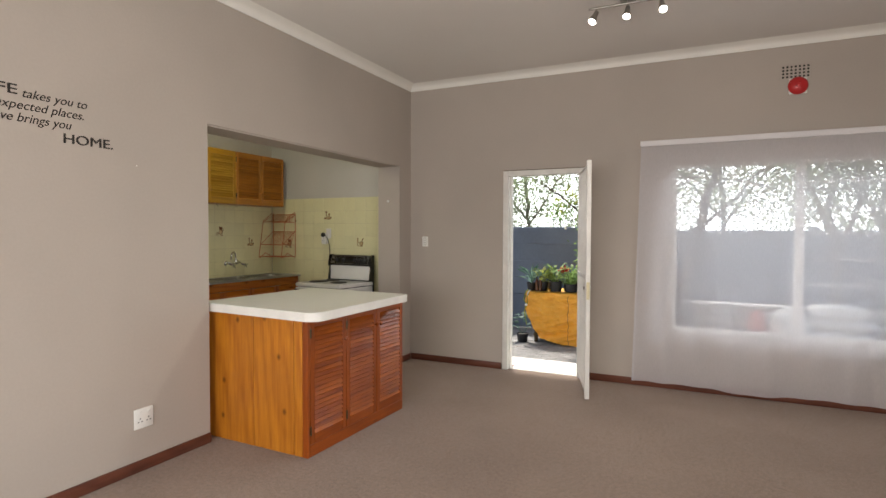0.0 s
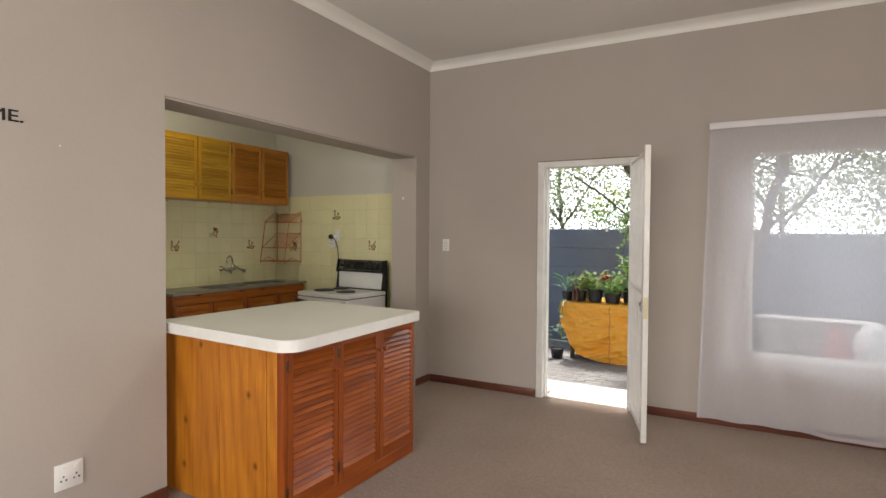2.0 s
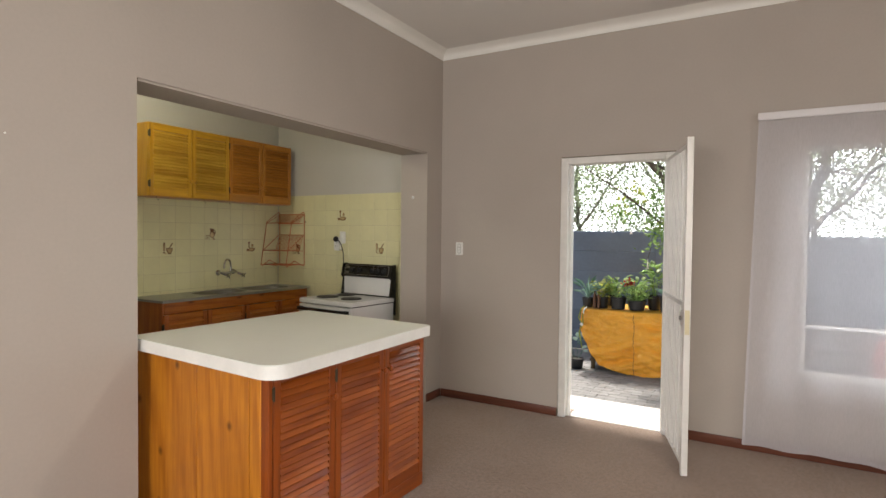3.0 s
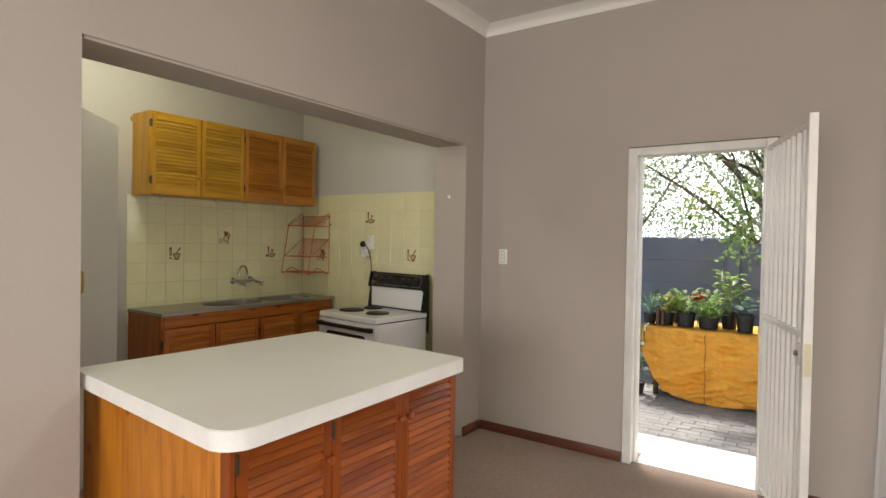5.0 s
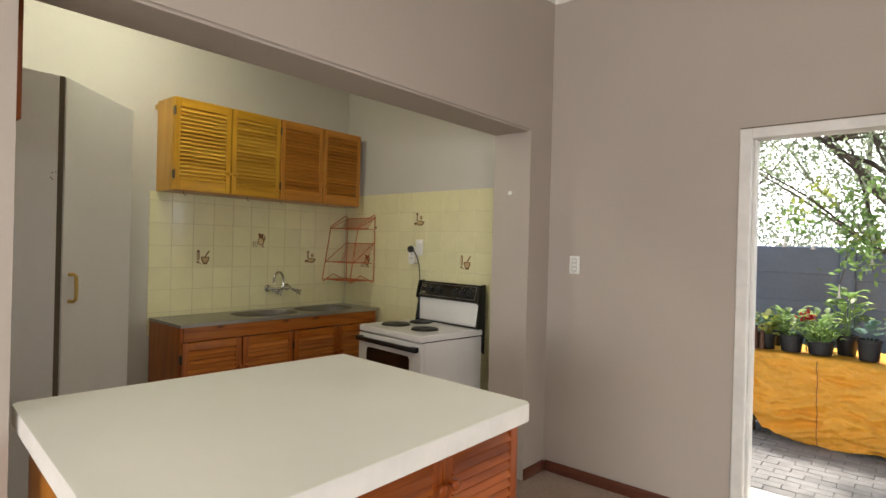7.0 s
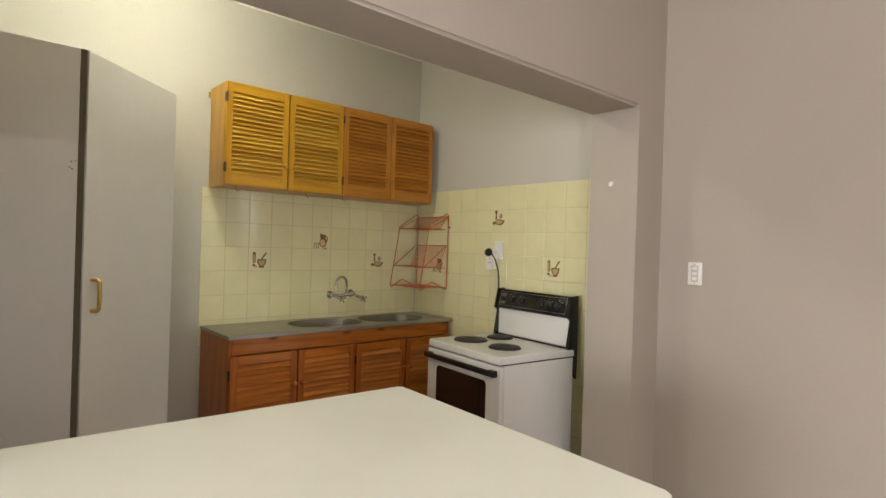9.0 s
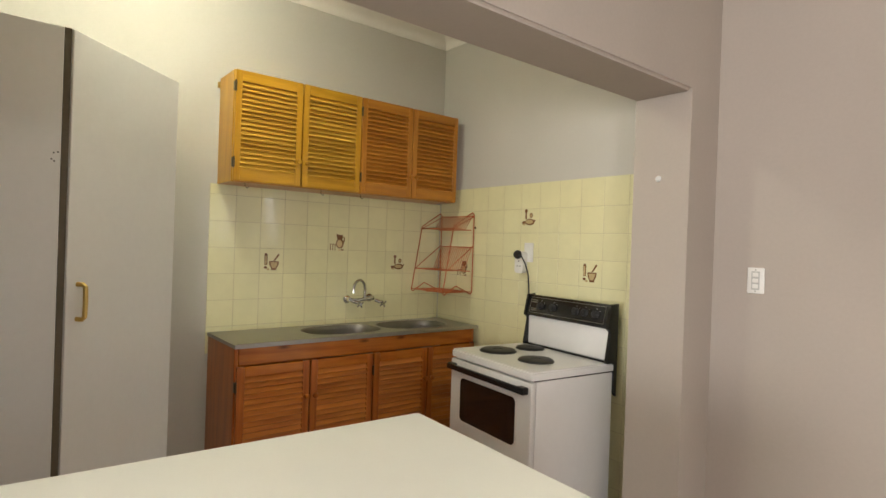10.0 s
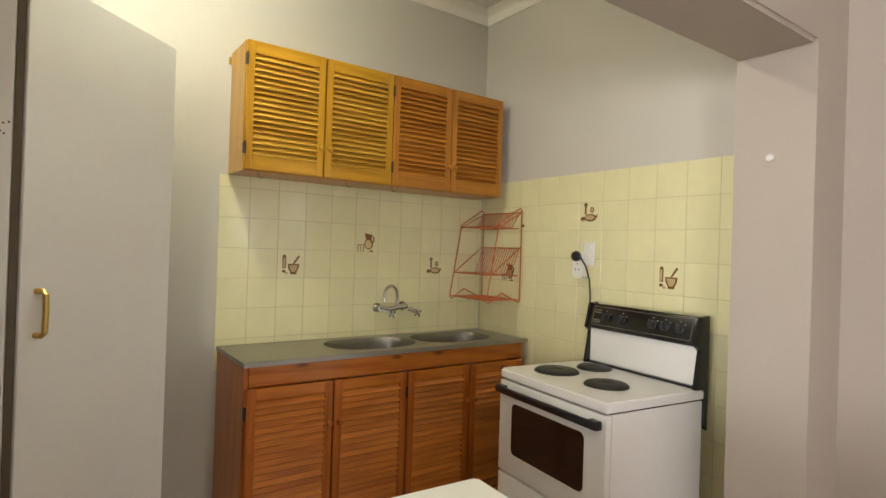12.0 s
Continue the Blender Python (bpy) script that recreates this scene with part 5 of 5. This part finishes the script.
ob = new("leaves", leaf_mesh("leaves", cs, 420, (0.075, 0.05, 0.085), 0.062, M_LEAF, 77))
ob.parent = spray
ob = new("young_leaves", leaf_mesh("young_leaves", [(-0.4, 0.05, -0.75), (-0.25, 0.1, -0.6), (0.05, 0, -1.0)], 90, (0.08, 0.05, 0.07), 0.062, M_YLEAF, 78))
ob.parent = spray
for fx, fz in ((-0.1, -1.42), (0.12, -1.12), (-0.3, -1.0), (-0.52, -0.98)):
    bm = bmesh.new()
    lathe(bm, [(0.004, 0), (0.006, -0.06), (0.011, -0.1), (0.022, -0.118), (0.017, -0.116), (0.004, -0.09)], 8, Matrix.Translation((fx, 0, fz)))
    part("flower", bm, M_PALEFLOWER, spray, "pale trumpet flower")

# ---- covered table with pot plants ----
TX0, TX1, TY0, TY1, TZ = 0.50, 2.45, 7.72, 8.42, 0.535
table = thing("trestle_table", Matrix.Translation((0, 0, GZ)), "dark trestle table under an orange cover", "table")
part("tabletop", new_box((TX0 + 0.04, TY0 + 0.03, TZ - GZ - 0.045), (TX1 - 0.04, TY1, TZ - GZ - 0.012), 0.004), M_PINE_DOOR, table)
for X in (TX0 + 0.12, 1.5, TX1 - 0.16):
    for Y in (TY0 + 0.08, TY1 - 0.1):
        part("leg", new_box((X, Y, 0.0), (X + 0.05, Y + 0.05, TZ - GZ - 0.046), 0.003), M_DBRASS, table)
part("shelf", new_box((TX0 + 0.1, TY0 + 0.1, 0.10), (TX1 - 0.1, TY1 - 0.05, 0.125)), M_DBRASS, table, "dark low shelf")

bm = bmesh.new()
nx, nv = 130, 60
rows_ = []
for j in range(nv + 1):
    row = []
    for i in range(nx + 1):
        u = i / nx
        X = TX0 + (TX1 - TX0) * u
        ramp_ = min(1.0, max(0.0, (X - TX0) / 0.22))
        bottom = 0.27 - 0.42 * ramp_ ** 0.8 - 0.065 * min(1, max(0, (X - 0.72) / 0.4)) + 0.012 * math.sin(9 * X) + 0.03 * noise.noise(Vector((X * 5, 0.3, 7.7)))
        if j <= 8:
            v = j / 8
            p = Vector((X, TY1 - (TY1 - TY0) * v, TZ - 0.01 * v * v))
            amp = 0.005
        else:
            v = (j - 8) / (nv - 8)
            sag = 0.05 * math.sin(min(1, v) * math.pi) * (0.4 + 0.6 * math.sin(2.3 * X + 0.4) ** 2)
            p = Vector((X + 0.03 * v * (1 - u), TY0 - 0.012 - 0.04 * v - sag * 0.5, TZ - 0.012 - v * (TZ - bottom)))
            amp = 0.05
        wr = noise.noise(Vector((X * 3.1, p.z * 6.5, 3.3))) + 0.5 * noise.noise(Vector((X * 9 + p.z * 5, p.z * 14, 8.1))) + 0.3 * noise.noise(Vector((X * 20, p.z * 30, 1.1))) + 1.1 * (0.35 - abs(noise.noise(Vector((X * 2.2 - p.z * 2, p.z * 11 + X * 3, 5.5))))) - 0.7 * abs(noise.noise(Vector((X * 5, p.z * 24 - X * 5, 2.5))))
        if j > 8:
            sweep = 0.32 - abs(noise.noise(Vector((X * 1.6 + v, p.z * 10 - X * 2.2, 6.1))))
            sweep += 0.6 * (0.3 - abs(noise.noise(Vector((X * 2.6, p.z * 17 - X * 4.5, 9.4)))))
            p.y -= 0.12 * v * sweep
        p.y += amp * wr
        row.append(bm.verts.new(p))
    rows_.append(row)
for j in range(nv):
    for i in range(nx):
        bm.faces.new((rows_[j][i], rows_[j][i + 1], rows_[j + 1][i + 1], rows_[j + 1][i]))
k = min(range(nx + 1), key=lambda i: abs(TX0 + (TX1 - TX0) * i / nx - 1.165))
seam_pts = [rows_[j][k].co + Vector((0, -0.002, 0)) for j in range(10, nv + 1)]
cover = part("table_cover", bm, M_TARP, None, "", 180)
tagged(cover, "creased orange tarpaulin draped over the trestle table", "tarpaulin")
bm = bmesh.new()
tube(bm, seam_pts, 0.0035, 5)
part("seam", bm, M_TERRA, cover, "darker stitched seam")
rope = thing("rope", Matrix.Translation((0.53, TY0 - 0.075, TZ)), "knotted yellow and white rope hanging from the table", "rope")
bm = bmesh.new()
tube(bm, [(0.03, 0.03, 0.03), (0.0, 0, 0.0), (-0.03, -0.01, -0.12), (0.02, -0.015, -0.2), (-0.02, -0.01, -0.3), (0.0, 0, -0.42), (0.015, 0, -0.5)], 0.008, 6)
tube(bm, [(0.05, 0.03, 0.02), (0.02, -0.01, -0.08), (0.03, -0.02, -0.18), (-0.01, -0.01, -0.24)], 0.007, 6)
part("strand", bm, M_YLEAF, rope)
bm = bmesh.new()
tube(bm, [(0.06, 0.03, 0.025), (0.035, -0.012, -0.01), (0.03, -0.02, -0.06)], 0.009, 6)
lathe(bm, [(0.006, -0.02), (0.022, -0.008), (0.022, 0.008), (0.006, 0.02)], 10, Matrix.Translation((0.01, -0.015, -0.2)))
part("knot", bm, M_SACK, rope, "white rope knot")


def potted(x, y, z, r, h, style, label, seed, mat=None, leaf=None, tall=0.2):
    """A pot with soil and a plant; style sets the leaves' habit."""
    rr = np.random.default_rng(seed)
    t_ = thing("potted_plant", Matrix.Translation((x, y, z)), label, "plant pot", "pot plants on the table")
    bm = bmesh.new()
    lathe(bm, [(r * 0.76, 0), (r * 0.8, 0.004), (r * 0.97, h * 0.86), (r * 1.04, h * 0.87), (r * 1.04, h), (r * 0.95, h), (r * 0.93, h * 0.9), (r * 0.1, h * 0.88)], 24)
    part("pot", bm, mat or M_POT, t_)
    bm = bmesh.new()
    lathe(bm, [(r * 0.92, h * 0.86), (r * 0.9, h * 0.905), (r * 0.3, h * 0.93), (0.004, h * 0.93)], 18)
    part("soil", bm, M_SOIL, t_)
    lm, bm = leaf or M_LEAF, bmesh.new()
    stems = bmesh.new()
    n = {"spiky": 26, "broad": 46, "bush": 150, "round": 16, "tall": 40}[style]
    for k in range(n):
        a = rr.uniform(0, math.tau)
        if style == "spiky":
            lean, ln, wd = rr.uniform(0.2, 0.9), tall * rr.uniform(0.7, 1.2), 0.009
            p0 = Vector((0, 0, h * 0.9))
        elif style == "bush":
            rad = r * 1.5 * math.sqrt(rr.uniform(0, 1))
            p0 = Vector((rad * math.cos(a), rad * math.sin(a), h + tall * rr.uniform(0.0, 1.0) * (1 - 0.4 * (rad / (r * 1.5)) ** 2)))
            lean, ln, wd = rr.uniform(0.3, 1.4), 0.045 * rr.uniform(0.7, 1.4), 0.013
        elif style == "tall":
            zz = tall * rr.uniform(0.25, 1.0)
            rad = r * rr.uniform(0.1, 1.1)
            p0 = Vector((rad * math.cos(a), rad * math.sin(a), h + zz))
            lean, ln, wd = rr.uniform(0.5, 1.5), 0.13 * rr.uniform(0.7, 1.3), 0.034
        elif style == "round":
            p0 = Vector((r * 0.9 * math.cos(a), r * 0.9 * math.sin(a), h + tall * rr.uniform(0.2, 1.0)))
            lean, ln, wd = rr.uniform(0.6, 1.5), 0.09 * rr.uniform(0.7, 1.2), 0.042
        else:
            rad = r * 1.25 * math.sqrt(rr.uniform(0, 1))
            p0 = Vector((rad * math.cos(a), rad * math.sin(a), h + tall * rr.uniform(0.05, 1.0)))
            lean, ln, wd = rr.uniform(0.5, 1.5), 0.085 * rr.uniform(0.7, 1.3), 0.027
        d = Vector((math.cos(a) * math.sin(lean), math.sin(a) * math.sin(lean), math.cos(lean)))
        s_ = d.cross(Vector((0, 0, 1))).normalized() * wd
        up = s_.cross(d).normalized()
        q = [p0, p0 + d * ln * 0.35 + s_ + up * 0.006, p0 + d * ln * 0.75 + s_ * 0.75 - up * 0.004, p0 + d * ln - up * 0.03 * ln / 0.1, p0 + d * ln * 0.75 - s_ * 0.75 - up * 0.004, p0 + d * ln * 0.35 - s_ + up * 0.006]
        mid = bm.verts.new(p0 + d * ln * 0.5 - up * 0.004)
        vs = [bm.verts.new(v) for v in q]
        for i in range(6):
            bm.faces.new((mid, vs[i], vs[(i + 1) % 6]))
        if style != "spiky" and k % 3 == 0:
            tube(stems, [(p0.x * 0.2, p0.y * 0.2, h * 0.9), (p0.x * 0.7, p0.y * 0.7, (h + p0.z) / 2), tuple(p0)], 0.003, 5)
    part("leaves", bm, lm, t_, "", 60)
    if len(stems.verts):
        part("stalk", stems, lm, t_)
    else:
        stems.free()
    return t_


PZ = TZ + 0.002
potted(0.555, 7.86, PZ, 0.075, 0.12, "spiky", "blue-green spiky succulent in a black pot", 1, leaf=M_SUCC, tall=0.30)
potted(0.735, 7.86, PZ, 0.088, 0.145, "broad", "light green leafy plant in a black pot", 2, leaf=M_YLEAF, tall=0.18)
potted(0.94, 7.85, PZ, 0.100, 0.155, "broad", "lush green geranium in a black pot", 3, tall=0.26)
potted(1.165, 7.86, PZ, 0.11, 0.125, "bush", "bushy small-leaved plant in a wide black pot", 4, tall=0.17)
potted(1.345, 8.02, PZ, 0.085, 0.18, "tall", "tall broad-leaved plant in a black pot", 5, tall=0.40)
potted(1.515, 7.84, PZ, 0.088, 0.185, "round", "small pale succulent in a tall black pot", 6, leaf=M_SUCC, tall=0.14)
potted(1.14, 8.14, PZ, 0.085, 0.15, "broad", "green leafy plant in a black pot behind", 7, tall=0.22)
potted(0.80, 8.16, PZ, 0.08, 0.15, "bush", "small bushy herb in a black pot behind", 8, tall=0.18)
potted(1.72, 8.05, PZ, 0.085, 0.15, "round", "round-leaved green plant in a terracotta pot", 9, mat=M_TERRA, tall=0.2)
low = potted(0.46, 7.72, GZ + 0.002, 0.09, 0.13, "round", "grey-green succulent in a pot on the paving", 10, leaf=M_SUCC, tall=0.28)
low["group"] = "pot plants on the paving"
fl = thing("red_flowers", Matrix.Translation((1.05, 7.92, PZ)), "red geranium blooms on thin green stems", "flowers")
bm = bmesh.new()
for dx, dz in ((0, 0.34), (0.035, 0.31), (-0.03, 0.3)):
    tube(bm, [(0, 0, 0.0), (dx * 0.5, 0, dz * 0.6), (dx, 0, dz)], 0.0025, 5)
part("stem", bm, M_LEAF, fl)
ob = new("petals", leaf_mesh("petals", [(0, 0, 0.35), (0.035, 0, 0.32), (-0.03, 0, 0.31)], 70, (0.014, 0.014, 0.012), 0.035, M_PETAL, 55, 0, 0.5))
ob.parent = fl
for dx in (0.0, 0.052):
    b_ = thing("brown_bottle", Matrix.Translation((0.665 + dx, 7.765, PZ)), "small brown glass bottle among the pots", "bottle", "brown bottles")
    bm = bmesh.new()
    lathe(bm, [(0.021, 0), (0.022, 0.004), (0.022, 0.15), (0.012, 0.18), (0.01, 0.2), (0.01, 0.215), (0.004, 0.215)], 16)
    part("glass", bm, M_BROWNGLASS, b_)
    bm = bmesh.new()
    lathe(bm, [(0.012, 0.205), (0.012, 0.222), (0.004, 0.223)], 14)
    part("cap", bm, M_POT, b_)
trough = thing("terracotta_planter", Matrix.Translation((1.79, 7.84, PZ)), "low terracotta planter with a pale stone on it", "planter")
part("trough", new_box((-0.15, -0.07, 0), (0.22, 0.08, 0.085), 0.012, 2), M_TERRA, trough)
bm = bmesh.new()
bmesh.ops.create_icosphere(bm, subdivisions=2, radius=0.075, matrix=Matrix.Translation((0.03, 0, 0.12)) @ Matrix.Diagonal((1.3, 0.8, 0.6, 1)))
for v in bm.verts:
    v.co += v.co.normalized() * 0.012 * noise.noise(v.co * 22)
part("stone", bm, M_SACK, trough, "pale rounded stone")

# ---- things seen through the curtain ----
bench = thing("garden_trough", Matrix.Translation((3.42, 8.2, GZ)), "grey concrete garden trough with a white rim", "planter")
part("trough", new_box((-0.57, -0.2, 0), (0.57, 0.2, 0.70), 0.02, 2), M_ROOF, bench)
part("rim", new_box((-0.6, -0.21, 0.701), (0.6, -0.15, 0.725), 0.008, 2), M_SACK, bench, "white rim")


def sack(x, y, z, lx, ly, h, mat, label, seed, turn=0.0):
    bm = bmesh.new()
    nx_, ny_ = 18, 12
    for side in (1, -1):
        g_ = []
        for j in range(ny_ + 1):
            row = []
            for i in range(nx_ + 1):
                u, v = 2 * i / nx_ - 1, 2 * j / ny_ - 1
                bulge = (max(0, 1 - abs(u) ** 3.2) * max(0, 1 - abs(v) ** 2.6)) ** 0.5
                w_ = 0.1 * noise.noise(Vector((u * 3 + seed, v * 3, side)))
                row.append(bm.verts.new((u * lx / 2, v * ly / 2, h / 2 + side * h / 2 * bulge * (1 + w_))))
            g_.append(row)
        for j in range(ny_):
            for i in range(nx_):
                bm.faces.new((g_[j][i], g_[j][i + 1], g_[j + 1][i + 1], g_[j + 1][i]))
    bmesh.ops.remove_doubles(bm, verts=bm.verts, dist=1e-4)
    ob = part("sack", bm, mat, None, "", 60)
    ob.matrix_basis = Matrix.Translation((x, y, z)) @ Matrix.Rotation(turn, 4, "Z")
    return tagged(ob, label, "sack", "sacks by the fence")


for k in range(5):
    sack(4.52 + 0.03 * (k % 2), 8.0, GZ + 0.002 + 0.15 * k, 0.66 + 0.05 * (k % 2), 0.48, 0.17, M_SACK, "full white woven plastic sack in a stack", k, 0.05 * (k % 3 - 1))
sack(3.98, 7.8, GZ + 0.002, 0.4, 0.38, 0.74, M_SACK, "upright white plastic sack beside the stack", 9, 0.3)
sack(3.60, 7.72, GZ + 0.002, 0.2, 0.2, 0.68, M_REDSACK, "red and orange printed garden sack", 12, 0.1)

# pale sky far behind the garden
bm = bmesh.new()
nb = 40
ring0 = [bm.verts.new((120 * math.cos(math.pi * k / nb), 30 + 110 * math.sin(math.pi * k / nb), -2)) for k in range(nb + 1)]
ring1 = [bm.verts.new((120 * math.cos(math.pi * k / nb), 30 + 110 * math.sin(math.pi * k / nb), 75)) for k in range(nb + 1)]
for k in range(nb):
    bm.faces.new((ring0[k], ring0[k + 1], ring1[k + 1], ring1[k]))
structure("backdrop", bm, glow("hazy_sky", (0.95, 0.98, 1.0), 3.6), "hazy white sky far behind the garden", "sky")

# ---- paving ----
def paver_mesh():
    return mesh_of("paver", new_box((-0.0985, -0.0485, -0.05), (0.0985, 0.0485, 0.0), 0.004), M_PAVER)


bm = new_box((-6, 5.25, -0.32), (11, 8.98, GZ - 0.006))
paving = structure("pavement", bm, M_SOIL, "grey interlocking concrete brick paving in the yard", "paving")
pme = paver_mesh()
verts, faces = [], []
prng = random.Random(3)
for j in range(37):
    y = 5.30 + 0.1 * j
    for i in range(-22, 52):
        x = 0.2 * i + (0.1 if j % 2 else 0.0)
        lift = prng.uniform(-0.003, 0.003)
        if y < 5.76 and 0.05 < x < 2.85:
            continue
        if 0.25 < x < 2.15 and y < 7.85:
            piece("paver", pme, paving, Matrix.Translation((x, y, GZ + lift)) @ Matrix.Rotation(prng.uniform(-0.012, 0.012), 4, "Z"))
        else:
            b0 = len(verts)
            for dz, k in ((-0.04, 1.0), (-0.005, 1.0), (0.0, 0.955)):
                verts += [(x + sx * 0.0985 * (k if dz == 0 else 1), y + sy * 0.0485 * (0.91 if dz == 0 else 1), GZ + lift + dz) for sx, sy in ((-1, -1), (1, -1), (1, 1), (-1, 1))]
            for r_ in (0, 4):
                faces += [(b0 + r_ + k, b0 + r_ + (k + 1) % 4, b0 + r_ + 4 + (k + 1) % 4, b0 + r_ + 4 + k) for k in range(4)]
            faces.append((b0 + 8, b0 + 9, b0 + 10, b0 + 11))
me = bpy.data.meshes.new("pavers")
me.from_pydata(verts, [], faces)
me.materials.append(M_PAVER)
ob = new("pavers", me)
ob.parent = paving
tagged(ob, "grey paving bricks", "", "", "stuff")

# ---- kitchen tiles ----
WB, WE = bpy.data.objects["wall_kitchen_back"], bpy.data.objects["wall_kitchen_end"]
ZL = [0.78 + 0.15 * k for k in range(8)]
ZE = [0.03 + 0.15 * k for k in range(13)]
tile_cache = {}


def tile(owner, a0, a1, z0, z1, facing):
    key = (round(a1 - a0, 4), round(z1 - z0, 4), facing)
    if key not in tile_cache:
        w_, h_ = (a1 - a0) / 2 - 0.0011, (z1 - z0) / 2 - 0.0011
        lo, hi = ((0.0, -w_, -h_), (0.006, w_, h_)) if facing == "x" else ((-w_, -0.006, -h_), (w_, 0.0, h_))
        tile_cache[key] = mesh_of("tile", new_box(lo, hi, 0.0012), M_TILE)
    c = ((a0 + a1) / 2, (z0 + z1) / 2)
    m = Matrix.Translation((BACKX, c[0], c[1]) if facing == "x" else (c[0], 5.0, c[1]))
    piece("tile", tile_cache[key], owner, m @ Matrix.Rotation(prng.uniform(-0.004, 0.004), 4, "Z"))


ycuts = [3.345 + 0.147 * k for k in range(12)] + [4.992]
zb = ZL[:-1] + [1.739]
for a0, a1 in zip(ycuts, ycuts[1:]):
    for z0, z1 in zip(zb, zb[1:]):
        tile(WB, a0, a1, z0, z1, "x")
xcuts = [BACKX + 0.008] + sorted(-0.598 - 0.153 * k for k in range(-2, 9)) + [-0.276]
xcuts = [v for i, v in enumerate(xcuts) if i == 0 or v - xcuts[i - 1] > 0.01]
for a0, a1 in zip(xcuts, xcuts[1:]):
    for z0, z1 in zip(ZE, ZE[1:]):
        tile(WE, a0, a1, z0, z1 + (0.01 if z1 == ZE[-1] else 0), "y")
part("grout", new_box((BACKX + 0.0005, 3.346, 0.781), (BACKX + 0.0046, 4.99, 1.738)), M_GROUT, WB)
part("grout", new_box((BACKX + 0.009, 4.9954, 0.031), (-0.277, 4.9995, 1.838)), M_GROUT, WE)


def motif(kind, owner, m, s=1.28):
    """A brown printed kitchen picture: mortar, jug or pot, in plain shapes."""
    dark, pale = bmesh.new(), bmesh.new()
    T = 0.0009

    def poly(bm, pts, z=0.0):
        prism(bm, [(x * s, y * s) for x, y in pts], z, z + T, m)

    def disc(bm, cx, cy, rx, ry, z=0.0, n=14):
        poly(bm, [(cx + rx * math.cos(k * math.tau / n), cy + ry * math.sin(k * math.tau / n)) for k in range(n)], z)

    if kind == "mortar":
        poly(dark, [(-0.034, -0.012), (-0.020, -0.012), (-0.019, 0.034), (-0.023, 0.043), (-0.031, 0.043), (-0.035, 0.034)])
        poly(pale, [(-0.032, -0.009), (-0.024, -0.009), (-0.023, 0.032), (-0.032, 0.032)], 0.001)
        poly(dark, [(-0.012, 0.006), (0.036, 0.006), (0.034, -0.012), (0.024, -0.03), (0.026, -0.036), (-0.002, -0.036), (0.0, -0.03), (-0.010, -0.012)])
        poly(pale, [(-0.006, 0.001), (0.029, 0.001), (0.027, -0.012), (0.018, -0.027), (0.004, -0.027), (-0.003, -0.012)], 0.001)
        poly(dark, [(0.008, 0.007), (0.016, 0.007), (0.038, 0.036), (0.034, 0.042), (0.029, 0.038)])
        disc(dark, -0.028, -0.024, 0.008, 0.006)
        disc(pale, -0.016, -0.032, 0.007, 0.005)
    elif kind == "jug":
        disc(dark, 0.012, -0.004, 0.022, 0.026)
        poly(dark, [(-0.004, 0.018), (0.026, 0.018), (0.028, 0.042), (0.018, 0.038), (-0.008, 0.044)])
        disc(pale, 0.010, -0.005, 0.016, 0.019, 0.001)
        poly(dark, [(0.027, 0.034), (0.040, 0.026), (0.040, 0.006), (0.033, 0.0), (0.032, 0.008), (0.034, 0.022)])
        for k in range(3):
            poly(dark, [(-0.042 + 0.013 * k, -0.038), (-0.038 + 0.013 * k, -0.038), (-0.038 + 0.013 * k, -0.006), (-0.042 + 0.013 * k, -0.006)])
            poly(dark, [(-0.038 + 0.013 * k, -0.01), (-0.033 + 0.013 * k, -0.01), (-0.033 + 0.013 * k, -0.006), (-0.038 + 0.013 * k, -0.006)])
        disc(dark, 0.026, -0.036, 0.008, 0.005)
        disc(pale, 0.010, -0.038, 0.007, 0.004)
    else:
        disc(dark, 0.012, -0.018, 0.030, 0.016)
        disc(pale, 0.010, -0.017, 0.024, 0.010, 0.001)
        poly(dark, [(-0.018, -0.004), (-0.008, -0.004), (-0.009, 0.03), (-0.017, 0.03)])
        disc(dark, -0.013, 0.036, 0.009, 0.009)
        disc(dark, 0.020, 0.014, 0.010, 0.012)
        disc(pale, 0.020, 0.014, 0.005, 0.007, 0.001)
        poly(dark, [(0.038, -0.012), (0.048, -0.004), (0.046, -0.016), (0.040, -0.02)])
        disc(dark, -0.026, -0.022, 0.012, 0.009)
        disc(pale, -0.024, -0.030, 0.008, 0.005, 0.001)
    ob = part("tile_picture", dark, M_MOTIF, owner, "brown printed kitchen picture on a tile")
    part("picture_tint", pale, M_MOTIF_L, ob)


TO_X = Matrix(((0, 0, 1, 0), (1, 0, 0, 0), (0, 1, 0, 0), (0, 0, 0, 1)))
TO_Y = Matrix(((1, 0, 0, 0), (0, 0, -1, 0), (0, 1, 0, 0), (0, 0, 0, 1)))
for kind, y, z in (("mortar", 3.712, 1.297), ("jug", 4.15, 1.43), ("pot", 4.617, 1.30)):
    motif(kind, WB, Matrix.Translation((BACKX + 0.0062, y, z)) @ TO_X)
for kind, x, z in (("pot", -1.15, 1.622), ("mortar", -0.676, 1.305), ("jug", -1.757, 1.28)):
    motif(kind, WE, Matrix.Translation((x, 4.9938, z)) @ TO_Y)
